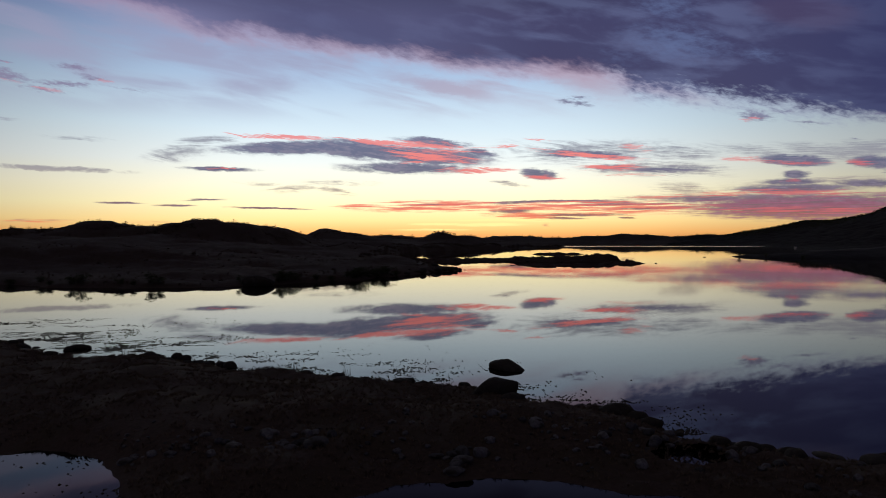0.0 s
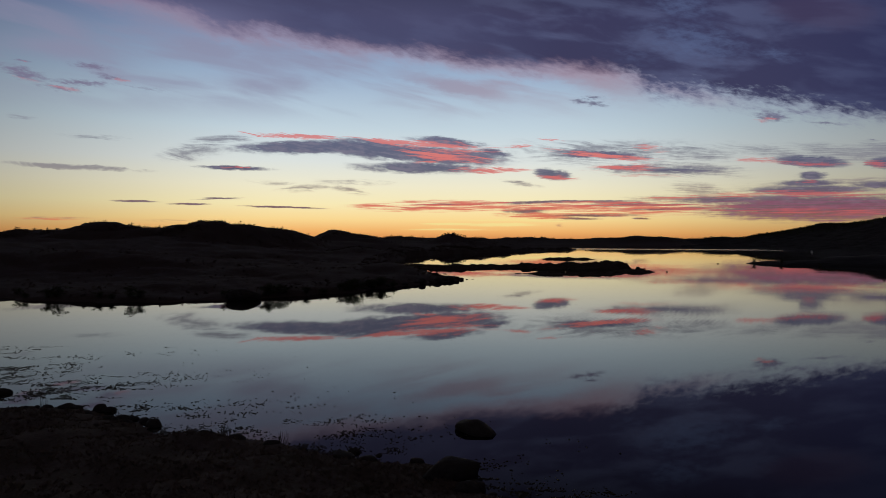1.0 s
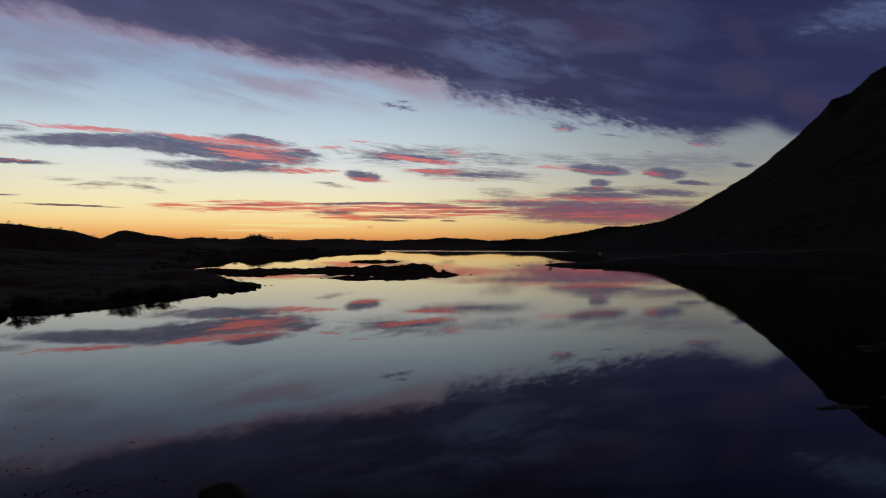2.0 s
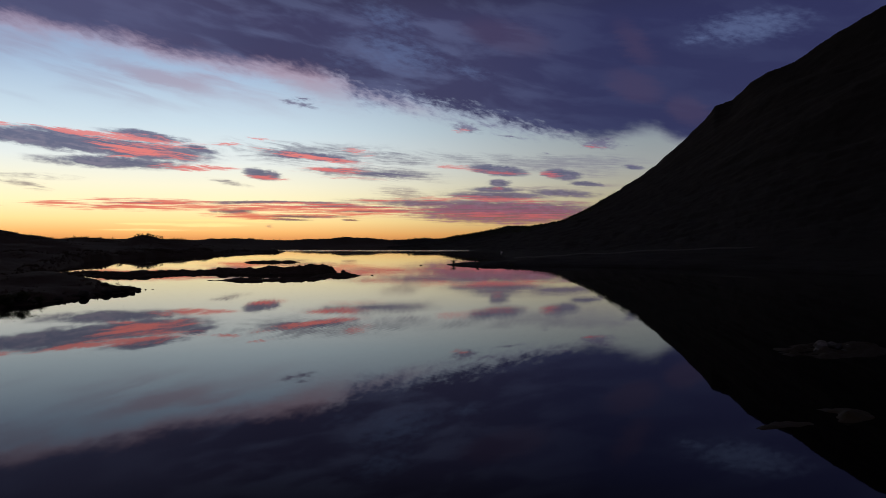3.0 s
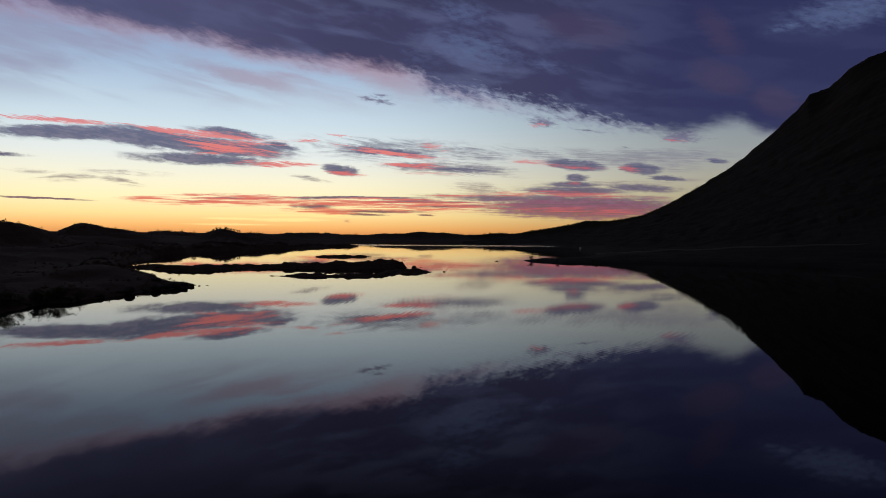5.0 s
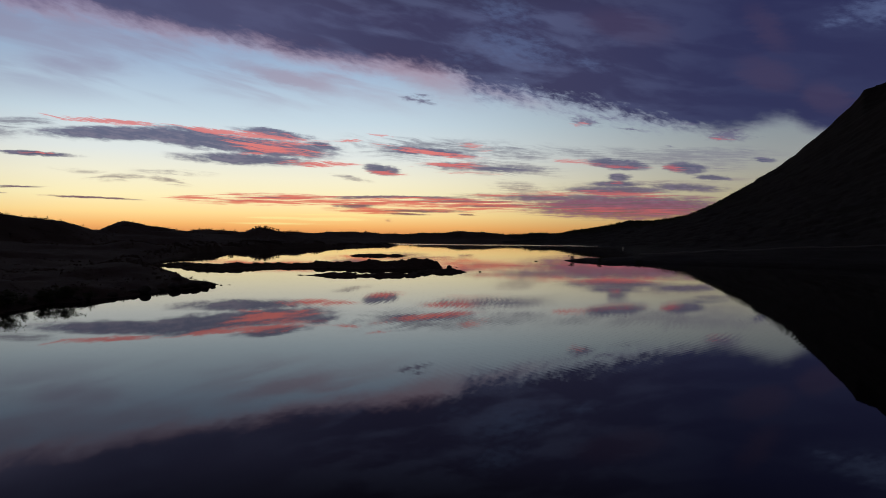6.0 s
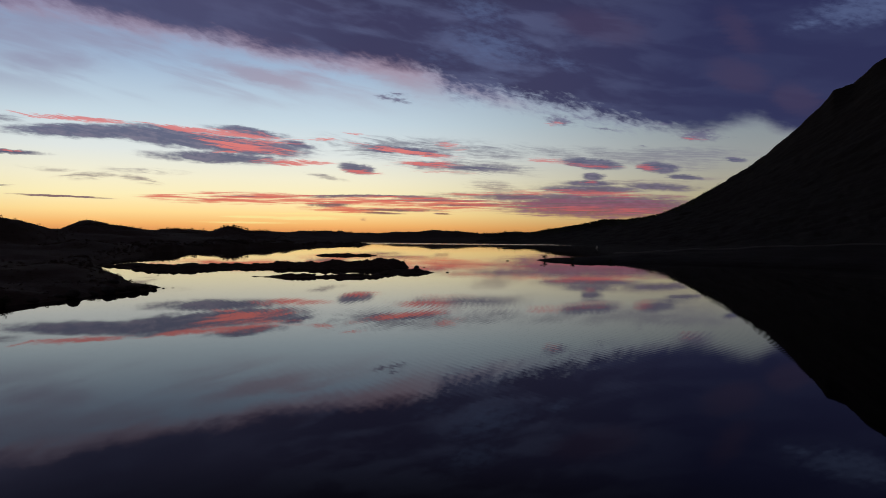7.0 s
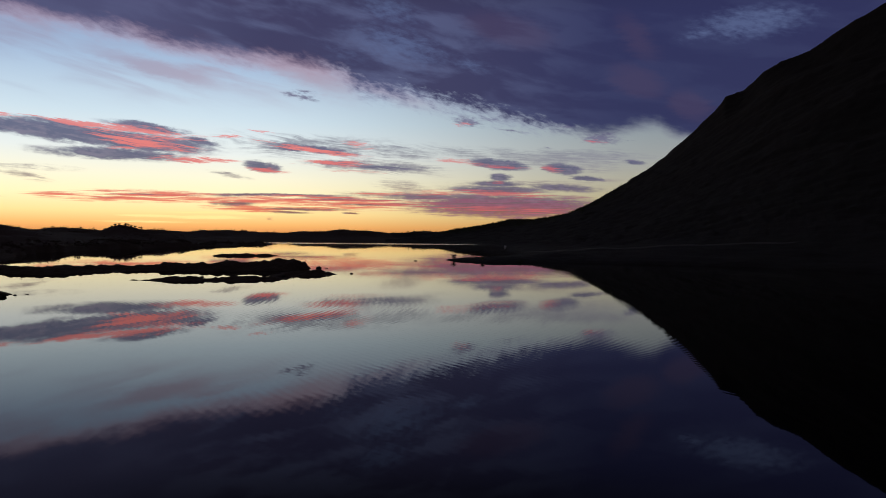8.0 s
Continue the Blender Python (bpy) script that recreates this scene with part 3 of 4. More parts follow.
    tree.links.new(calc("ADD", calc("ADD", calc("ADD", ripples, swell), grain), lane), relief.inputs["Height"])
    for node in (mirror, fresnel):
        tree.links.new(relief.outputs[0], node.inputs["Normal"])
    return m


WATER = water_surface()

# ---------------------------------------------------------------- terrain shapes
rng = np.random.default_rng(7)
LATTICE = rng.random((256, 256)) * 2 - 1


def noise2(x, y):
    """Smooth value noise, -1 to 1, over arrays."""
    xi, yi = np.floor(x).astype(int), np.floor(y).astype(int)
    u, v = x - xi, y - yi
    u, v = u * u * u * (u * (u * 6 - 15) + 10), v * v * v * (v * (v * 6 - 15) + 10)
    a, b = LATTICE[xi & 255, yi & 255], LATTICE[(xi + 1) & 255, yi & 255]
    c, d = LATTICE[xi & 255, (yi + 1) & 255], LATTICE[(xi + 1) & 255, (yi + 1) & 255]
    return (a * (1 - u) + b * u) * (1 - v) + (c * (1 - u) + d * u) * v


def fbm(x, y, size, octaves=4, gain=0.5):
    out, amp = 0.0, 1.0
    for i in range(octaves):
        out = out + amp * noise2(x / size + 17.3 * i, y / size + 9.1 * i)
        size, amp = size / 2.03, amp * gain
    return out


def inland(x, y, outline):
    """Metres inside an outline in plan (negative outside), over arrays."""
    best, inside = np.full(x.shape, 1e9), np.zeros(x.shape, bool)
    for (ax, ay), (bx, by) in zip(outline, outline[1:] + outline[:1]):
        dx, dy = bx - ax, by - ay
        k = np.clip(((x - ax) * dx + (y - ay) * dy) / (dx * dx + dy * dy), 0, 1)
        best = np.minimum(best, np.hypot(x - ax - k * dx, y - ay - k * dy))
        cross = (ay > y) != (by > y)
        inside ^= cross & (x < ax + (y - ay) * dx / (dy if dy else 1e-9))
    return np.where(inside, best, -best)


def bell(x, y, cx, cy, height, wide, deep):
    return height * np.exp(-((x - cx) / wide) ** 2 - ((y - cy) / deep) ** 2)


HEATHLAND = [(-700, 70), (-200, 108), (-75, 124), (-58, 121), (-43, 120), (-32, 123), (-23, 134), (-15, 147), (-9, 161), (-3, 172), (2, 181),
             (5.5, 188), (0, 197), (-5, 211), (-9, 227), (-15, 240), (-21, 262), (-24, 320), (-20, 400), (0, 480), (36, 560),
             (80, 640), (119, 690), (121, 716), (80, 800), (60, 1000), (90, 1190), (240, 1240), (330, 1200),
             (420, 1160), (560, 1300), (2500, 4900), (-4900, 4900), (-4900, 0)]
EAST_SHORE = [(420, 1400), (380, 1000), (350, 800), (318, 655), (270, 560), (215, 440), (165, 352), (131, 331), (136, 306), (162, 302),
              (198, 281), (220, 256), (226, 222), (236, 160), (262, 70), (330, -120), (500, -600), (4900, -600), (4900, 4900), (2500, 4900)]
NEAR_SPIT = [(-150, 84), (-60, 68), (-34.7, 58.5), (-26.5, 50.8), (-20, 49.6), (-12.2, 45.2), (-6, 42.6), (-2, 40.6), (2.4, 39.2), (4.2, 36.0),
             (7.4, 34.2), (8.6, 31.8), (10.2, 28.4), (12.8, 27.2), (16, 26), (24, 24.5), (34, 20), (36, 12), (22, 16), (12, 20.5), (5.5, 23.4),
             (1.2, 24.8), (-1.5, 24.0), (-4.5, 20), (-8, 20.5), (-10.5, 24.2), (-13.2, 27.3), (-16.5, 27.2), (-28, 27), (-60, 34), (-150, 44)]
# hills of the heathland: x, y, height, half-width, half-depth
HILLS = [(-263, 390, 5.3, 16, 45), (-246, 412, 1.3, 10, 45), (-238, 429, 5.3, 10, 45), (-213, 430, 8.2, 14, 45), (-194, 450, 7.0, 16, 45), (-180, 453, 1.6, 12, 45), (-167, 450, 7.6, 16, 45), (-155, 455, 2.0, 11, 45),
         (-142, 459, 11.1, 15, 45), (-121, 475, 11.3, 14, 45), (-105, 509, 7.4, 15, 45), (-112, 706, 10.1, 19, 45), (-80, 695, 4.0, 18, 45), (-3, 742, 8.9, 16, 45),
         (30, 769, 8.4, 20, 45), (-15, 205, 2.0, 10, 20), (-44, 385, 3.0, 16, 45), (-24, 435, 3.0, 16, 40), (2, 505, 3.0, 16, 40),
         (34, 580, 2.5, 18, 40)]
FAR_HILLS = [(-69, 958, 4.2, 20, 60), (-37, 959, 4.3, 20, 60), (115, 1365, 5.8, 42, 60), (181, 1358, 5.6, 42, 60), (250, 1347, 5.5, 43, 60), (317, 1333, 6.9, 43, 60),
         (385, 1315, 5.9, 43, 60), (460, 1291, 11.3, 43, 60), (524, 1266, 12.4, 43, 60)]


def heath_height(x, y, d):
    up = np.clip(d / 160, 0, 1)
    up = up * up * (3 - 2 * up)
    h = 1.3 * (1 - np.exp(-d / 3.0)) + 5.2 * up + fbm(x, y, 70, 4) * 2.2 * np.clip(d / 70, 0, 1) + fbm(x, y, 14, 4) * 0.7 * np.clip(d / 12, 0.05, 1) + fbm(x + 300, y, 30, 3) * 1.1 * np.clip((d - 30) / 60, 0, 1)
    for hill in HILLS + FAR_HILLS:
        h = h + bell(x, y, *hill)
    far = np.clip((y - 1300) / 500, 0, 1)
    return h + far * (1 + fbm(x, y, 260, 3) * 3) + fbm(x, y, 4, 2) * 0.18


def east_height(x, y, d):
    return 0.9 * (1 - np.exp(-d / 4.0)) + 0.05 * np.clip(d, 0, 120) + fbm(x, y, 30, 4) * 0.8 * np.clip(d / 25, 0.05, 1) + fbm(x, y, 5, 2) * 0.2


def spit_height(x, y, d):
    low = 0.75 * (1 - np.exp(-d / 2.2)) + fbm(x, y, 6, 4) * 0.35 * np.clip(d / 2.5, 0.1, 1)
    return np.maximum(low, 0.14 * np.clip(d, 0, 1)) + fbm(x, y, 0.9, 3) * 0.10 * np.clip(d, 0.2, 1)


def ground_height(x, y):
    out = np.full(x.shape, -2.0)
    for outline, height, size, amount in ((HEATHLAND, heath_height, 18, 3.2), (EAST_SHORE, east_height, 22, 4.0), (NEAR_SPIT, spit_height, 3.2, 0.55)):
        d = inland(x, y, outline) + fbm(x, y, size, 4, 0.6) * amount * np.clip((np.hypot(x, y) - 20) / 60 + 0.7, 0.7, 1)
        out = np.maximum(out, np.where(d > 0, height(x, y, np.maximum(d, 0)) + 0.02, np.maximum(-2.0, d * 0.22)))
    return out


def sheet(name, x, y, z, mat, close=False, keep=None):
    """A mesh over a grid of points; keep: which of its cells to build."""
    rows, cols = x.shape
    me = bpy.data.meshes.new(name)
    i = np.arange(rows * cols).reshape(rows, cols)
    j = np.roll(i, -1, 1)[:, :] if close else None
    a, b = (i[:-1], j[:-1]) if close else (i[:-1, :-1], i[:-1, 1:])
    c, d = (j[1:], i[1:]) if close else (i[1:, 1:], i[1:, :-1])
    quads = np.stack([a, b, c, d], -1).reshape(-1, 4)
    if keep is not None:
        quads = quads[keep.reshape(-1)]
    used, quads = np.unique(quads, return_inverse=True)
    quads = quads.reshape(-1, 4)
    me.vertices.add(len(used))
    me.vertices.foreach_set("co", np.stack([x, y, z], -1).reshape(-1, 3)[used].astype(np.float32).ravel())
    me.loops.add(quads.size)
    me.loops.foreach_set("vertex_index", quads.astype(np.int32).ravel())
    me.polygons.add(len(quads))
    me.polygons.foreach_set("loop_start", np.arange(0, quads.size, 4, dtype=np.int32))
    me.update(calc_edges=True)
    me.validate()
    me.polygons.foreach_set("use_smooth", np.ones(len(quads), bool))
    me.materials.append(mat)
    return new(name, me)


# the ground: one sheet out to the horizon, fine in front, coarse behind
angles = np.radians(np.concatenate([np.arange(-48, 72, 0.2), np.arange(72, 312, 3.0)]))
reaches = np.exp(np.arange(math.log(1.5), math.log(4850), 0.0135))
aa, rr = np.meshgrid(angles, reaches)
gx, gy = 8.9 + np.sin(aa) * rr, 26.4 + np.cos(aa) * rr
ground = sheet("ground", gx, gy, ground_height(gx, gy), HEATH, close=True)
ground.data.materials.append(SHADED_SLOPE)
ground.data.materials.append(SHORE)
centre = np.empty(len(ground.data.polygons) * 3)
ground.data.polygons.foreach_get("center", centre)
centre = centre.reshape(-1, 3)
# eastern shore takes the near-black slope colour, painting in the mountain's shadow
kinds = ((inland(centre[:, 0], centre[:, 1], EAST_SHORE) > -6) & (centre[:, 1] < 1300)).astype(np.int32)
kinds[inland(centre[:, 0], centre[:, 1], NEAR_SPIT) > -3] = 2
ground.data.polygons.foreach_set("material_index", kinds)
tagged(ground, "dark peaty heathland and low hills round a loch", "ground", kind="structure")

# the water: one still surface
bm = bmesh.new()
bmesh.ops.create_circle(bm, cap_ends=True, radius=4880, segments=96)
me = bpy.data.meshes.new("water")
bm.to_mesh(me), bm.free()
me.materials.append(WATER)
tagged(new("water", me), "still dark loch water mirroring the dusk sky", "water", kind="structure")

# the mountain: ridge by bearing (degrees), rise (degrees) and distance seen from the middle of the flight
RIDGE = [(17, -0.6, 1300), (19.5, -0.1, 1300), (22, 0.4, 1290), (24, 0.72, 1280), (26.4, 1.25, 1250), (28.2, 1.25, 1200), (30.5, 1.6, 1150),
         (32.6, 2.72, 1200), (34.7, 3.98, 1290), (36.7, 5.3, 1350), (38.7, 7.0, 1410), (40.8, 9.05, 1480), (41.5, 9.98, 1500), (42.7, 10.35, 1500),
         (43.9, 11.45, 1500), (44.9, 12.05, 1500), (46.8, 12.7, 1500), (49.2, 14.2, 1500), (51.9, 15.4, 1500), (60, 18, 1450), (78, 15, 1400), (110, 8, 1300)]
ma = np.concatenate([np.arange(17, 56, 0.12), np.arange(56, 110, 1.5)])
mu = np.linspace(0, 1.9, 300)
MA, MU = np.meshgrid(ma, mu)
far_r = sum(np.interp(MA + o, [r[0] for r in RIDGE], [r[2] for r in RIDGE]) for o in np.linspace(-2, 2, 9)) / 9
rise = np.interp(MA, [r[0] for r in RIDGE], [r[1] for r in RIDGE])
smooth_rise = sum(np.interp(MA + o, [r[0] for r in RIDGE], [r[1] for r in RIDGE]) for o in np.linspace(-5, 5, 21)) / 21
crest = np.clip((MU - 0.72) / 0.28, 0, 1) ** 2
top = 10.7 + far_r * np.tan(np.radians(smooth_rise + (rise - smooth_rise) * crest)) - 2.0
foot = sum(np.interp(MA + o, [17, 22, 24, 26, 29, 34, 40, 46, 52, 70, 110], [1100, 900, 760, 640, 470, 370, 335, 300, 285, 270, 280]) for o in np.linspace(-4, 4, 17)) / 17
mr = foot + (far_r - foot) * MU
mx, my = 8.9 + np.sin(np.radians(MA)) * mr, 26.4 + np.cos(np.radians(MA)) * mr
up = np.clip(MU, 0, 1)
mz = top * (0.10 * up + 0.90 * up ** 1.75) - 1.5 * (1 - np.clip(MU * 12, 0, 1))
mz = np.where(MU > 1, top * (1 - 0.55 * np.maximum(MU - 1, 0) ** 1.3), mz)
mz += fbm(mx, my, 180, 6, 0.5) * 0.035 * top * up * (1 - 0.75 * np.exp(-((MU - 1) / 0.12) ** 2))
mz += fbm(mx, my, 12, 4, 0.6) * 1.1 * np.clip(MU * 5, 0, 1)
tagged(sheet("mountain", mx, my, mz, SHADED_SLOPE), "steep heather mountainside rising straight from the loch, shade put into its colour", "mountain", kind="structure")


def islet(label, outline, top_height, rough, humps=(), step=0.55, mat=HEATH):
    xs, ys = [p[0] for p in outline], [p[1] for p in outline]
    x, y = np.meshgrid(np.arange(min(xs) - 5, max(xs) + 5, step), np.arange(min(ys) - 5, max(ys) + 5, step))
    d = inland(x, y, outline) + fbm(x, y, 7, 4, 0.6) * rough
    z = top_height * (1 - np.exp(-np.maximum(d, 0) / 2.0)) + (fbm(x, y, 4, 4, 0.6) * 0.35 + fbm(x, y, 1.6, 3, 0.6) * 0.3) * np.clip(d / 2, 0.1, 1)
    for hump in humps:
        z = z + bell(x, y, *hump) * np.clip(d / 3, 0, 1)
    z = np.where(d > 0, z, np.maximum(-0.8, d * 0.3))
    cells = np.maximum(np.maximum(z[:-1, :-1], z[1:, 1:]), np.maximum(z[:-1, 1:], z[1:, :-1])) > -0.7
    return tagged(sheet("islet", x, y, z, mat, keep=cells), label, "islet", group="islets in the loch", kind="structure")


ISLETS = [
    islet("long low grassy islet with a rounded rocky end", [(-18, 276), (-12, 265), (-4, 246), (3, 241), (12, 250), (20, 261), (34, 256), (46, 254), (57, 258), (65, 266),
          (66, 276), (58, 284), (40, 284), (24, 280), (6, 272), (-10, 276)], 0.55, 2.2, [(59, 270, 1.9, 8, 8), (44, 270, 1.2, 8, 8), (28, 270, 0.4, 8, 7), (0, 258, 0.3, 7, 7)]),
    islet("low flat skerry covered in dark weed", [(23, 222.5), (29, 216.5), (39, 214.5), (47, 217.5), (51, 221.5), (45, 226), (34, 225)], 0.32, 1.6, [(33, 221, 0.3, 6, 4)]),
    islet("low rocky skerry beside the islet", [(51, 233), (56, 228), (63, 232), (68, 239), (64, 246), (55, 246)], 0.32, 1.8, [(60, 239, 0.4, 4, 4)]),
    islet("small weedy sandbank rising just above the water", [(46, 374), (60, 372), (76, 380), (64, 388), (50, 384)], 0.5, 1.5),
]
islet("weed-brown rocky reef with grey boulders", [(63, 74), (66, 71), (71, 71), (76, 73), (76, 78), (70, 79), (65, 78)], 0.35, 0.8, step=0.3, mat=WET_ROCK)
islet("patch of brown weed on a barely dry shoal", [(39, 54), (43, 52.6), (49, 53.5), (50, 56), (44, 57)], 0.10, 0.9, step=0.3, mat=WEED)

# ---------------------------------------------------------------- ways to build things


def part(name, bm, mat, parent=None, label=""):
    me = bpy.data.meshes.new(name)
    bm.to_mesh(me)
    bm.free()
    me.materials.append(mat)
    ob = new(name, me)
    ob.parent = parent
    if label:
        ob["label"] = label
    return ob


def lump(seed, detail=2, flat=0.62, angular=0.22):
    """A boulder about 1 m across with its base at z = 0."""
    r = random.Random(seed)
    bm = bmesh.new()
    bmesh.ops.create_icosphere(bm, subdivisions=detail, radius=0.5)
    shift = Vector((r.uniform(-50, 50), r.uniform(-50, 50), r.uniform(-50, 50)))
    planes = [(Vector((r.gauss(0, 1), r.gauss(0, 1), r.gauss(0.2, 0.8))).normalized(), r.uniform(0.33, 0.45)) for _ in range(7)]
    for v in bm.verts:
        p = v.co.copy()
        p *= 1 + angular * noise.fractal(p * 2.2 + shift, 1.0, 2.0, 4)
        for normal, far in planes:
            over = p.dot(normal) - far
            if over > 0:
                p -= normal * over * 0.75
        p.z = p.z * flat + 0.5 * flat * 0.55
        v.co = p
    for f in bm.faces:
        f.smooth = True
    return bm


LUMPS = []
for k in range(9):
    me = bpy.data.meshes.new("boulder")
    shape = lump(k + 3, 3, (0.62, 0.7, 0.55)[k % 3])
    shape.to_mesh(me), shape.free()
    LUMPS.append(me)


def height_at(x, y):
    return float(ground_height(np.array([float(x)]), np.array([float(y)]))[0])


def boulder(x, y, z, size, k, turn, mat, label, group):
    me = LUMPS[k % 9].copy() if mat not in STONES else STONES[mat][k % 9]
    ob = new("boulder", me)
    ob.matrix_basis = Matrix.LocRotScale((x, y, z), Euler((0, 0, radians(turn))), Vector(size))
    return tagged(ob, label, "boulder", group)


STONES = {}
for mat in (GNEISS, WET_ROCK):
    STONES[mat] = []
    for me in LUMPS:
        me = me.copy()
        me.materials.append(mat)
        STONES[mat].append(me)



def spit_inland(x, y):
    return inland(x, y, NEAR_SPIT) + fbm(x, y, 3.2, 4, 0.6) * 0.55 * np.clip((np.hypot(x, y) - 20) / 60 + 0.7, 0.7, 1)


# the boulders that stand out
boulder(4.00, 45.60, -0.3, (3.1, 1.9, 1.75), 3, 120, WET_ROCK, "large dark wet boulder standing in shallow water", "shore boulders")
boulder(2.8, 37.9, -0.15, (2.7, 1.8, 1.9), 4, 30, WET_ROCK, "large dark boulder at the water's edge", "shore boulders")
boulder(-26.2, 53.5, -0.1, (2.1, 0.9, 1.0), 2, 12, WET_ROCK, "long dark boulder standing in weedy shallows", "shore boulders")
boulder(-26.6, 52.6, -0.15, (0.8, 0.7, 1.0), 5, 40, WET_ROCK, "small dark boulder beside a longer one", "shore boulders")
boulder(7.9, 33.2, 0.0, (2.0, 1.5, 1.1), 1, 35, WET_ROCK, "dark rounded boulder at the water's edge", "shore boulders")
boulder(16.2, 25.4, 0.1, (1.8, 1.4, 1.4), 3, 5, GNEISS, "grey boulder at the end of the spit", "shore boulders")
boulder(-31.2, 126.0, -0.1, (5.6, 4.6, 3.8), 6, 15, WET_ROCK, "huge rounded dark rock on the far bank", "shore boulders")
boulder(114.5, 321.0, -0.3, (1.6, 1.3, 1.1), 7, 15, WET_ROCK, "lone dark rock just above the water", "shore boulders")

# stones in a row where the spit's back meets the shallows
for x, y, size in ((-21.9, 48.9, 0.7), (-20.6, 49.0, 0.9), (-18.9, 49.0, 1.0), (-17.7, 49.3, 1.3), (-17.0, 49.1, 1.0), (-15.6, 47.8, 0.8), (-14.8, 47.2, 0.9), (-14.0, 46.8, 1.1),
                   (-13.2, 45.9, 1.3), (-9.4, 44.0, 0.6), (-1.8, 41.4, 0.9), (-0.6, 40.9, 0.6)):
    stone = boulder(x, y, max(height_at(x, y), 0.0) - 0.1, (size * 0.8, size * 0.6, size * 0.68), int(size * 10), size * 400, WET_ROCK,
                    "dark rounded stone on the edge of the spit", "stones along the spit")
    stone.name = "stone"
    stone["category"] = "stone"
# stones along the spit's northern edge
dice = random.Random(5)
edge = NEAR_SPIT[2:16]
for k in range(64):
    n = dice.randrange(len(edge) - 1)
    (ax, ay), (bx, by), u = edge[n], edge[n + 1], dice.random()
    x, y = ax + (bx - ax) * u + dice.uniform(-0.5, 0.5), ay + (by - ay) * u + dice.uniform(-1.0, 0.5)
    size = dice.choice((0.35, 0.5, 0.65, 0.85, 1.1))
    stone = boulder(x, y, max(height_at(x, y), -0.1) - 0.12 * size, (size * dice.uniform(0.9, 1.5), size, size * dice.uniform(0.7, 1.0)), dice.randrange(9),
                    dice.uniform(0, 360), WET_ROCK, "dark wet stone on the edge of the spit", "stones along the spit")
    stone.name = "stone"
    stone["category"] = "stone"
# grey cobbles in heaps on the spit's inner beach
for cx, cy, spread, count, biggest in ((-10.5, 26.6, 1.3, 34, 0.42), (-8.3, 26.0, 0.9, 18, 0.36), (-5.6, 26.4, 0.9, 20, 0.55), (-4.6, 26.3, 0.5, 8, 0.85), (-2.2, 26.6, 1.2, 16, 0.35),
                                       (0.7, 25.9, 0.8, 14, 0.6), (4.0, 28.8, 1.4, 24, 0.45), (7.2, 27.3, 1.5, 26, 0.5), (4.3, 26.4, 1.3, 22, 0.4), (11.5, 24.6, 2.0, 26, 0.5), (-1.0, 29.0, 2.0, 16, 0.3)):
    for k in range(count):
        x, y = dice.gauss(cx, spread), dice.gauss(cy, spread * 0.7)
        if float(spit_inland(np.array([x]), np.array([y]))[0]) < 0.1:
            continue
        size = biggest * dice.choice((0.3, 0.4, 0.5, 0.7, 1.0))
        stone = boulder(x, y, height_at(x, y) - 0.08 * size, (size * dice.uniform(0.9, 1.4), size, size * dice.uniform(0.8, 1.2)), dice.randrange(9),
                        dice.uniform(0, 360), GNEISS, "pale grey cobble on the dark beach", "cobbles on the beach")
        stone.name = "cobble"
        stone["category"] = "stone"
# rocks on the point of the far bank
for x, y, size in ((-10.6, 156.6, 1.1), (-7.6, 163.4, 1.4), (-5.6, 168.0, 1.2), (-4.4, 170.9, 1.8), (-2.6, 175.6, 1.3), (-0.8, 178.2, 2.0), (0.6, 180.0, 1.5),
                   (2.0, 183.0, 2.1), (3.4, 185.0, 1.2), (4.6, 187.0, 1.0), (6.0, 188.6, 0.7), (7.4, 189.6, 0.5), (-1.6, 187.0, 1.3), (-14.5, 150.0, 1.0)):
    boulder(x, y, max(height_at(x, y), -0.05) - 0.15, (size * 1.4, size * 1.1, size * 1.1), dice.randrange(9), dice.uniform(0, 360), WET_ROCK,
            "dark rock on the tip of the far bank", "rocks on the far bank")
# rocks on the islets
for x, y, z, size in ((67.5, 268, 0, 1.5), (69.4, 266.5, -0.1, 0.8), (-9, 262, 0.2, 1.4), (14, 255, 0.2, 0.9), (22, 262, 0.2, 0.8), (52, 231, 0, 0.9), (55.5, 230, 0.1, 0.8),
                      (69.5, 239, 0, 0.7), (34, 221, 0.5, 0.8), (46, 220, 0.1, 0.9), (41, 252, 0.1, 0.9), (30, 257, 0.1, 0.8)):
    boulder(x, y, z - 0.1, (size * 1.4, size * 1.1, size), dice.randrange(9), dice.uniform(0, 360), WET_ROCK, "dark rock on a low islet", "rocks on the islets")
# grey boulders heaped on the reef
for x, y, z, size in ((69.6, 76.4, 0.25, 1.3), (70.6, 75.2, 0.25, 1.0), (68.6, 75.3, 0.2, 0.8), (71.4, 76.6, 0.25, 1.1), (67.6, 75.0, 0.15, 0.6), (72.2, 75.4, 0.2, 0.8), (70.2, 74.2, 0.1, 0.6)):
    boulder(x, y, z - 0.1, (size * 1.2, size, size * 1.1), dice.randrange(9), dice.uniform(0, 360), GNEISS, "pale grey boulder heaped on a reef", "boulders on the reef")


# ---------------------------------------------------------------- plants
def mesh_thing(name, verts, faces, mat):
    me = bpy.data.meshes.new(name)
    me.from_pydata(verts, [], faces)
    me.materials.append(mat)
    return new(name, me)


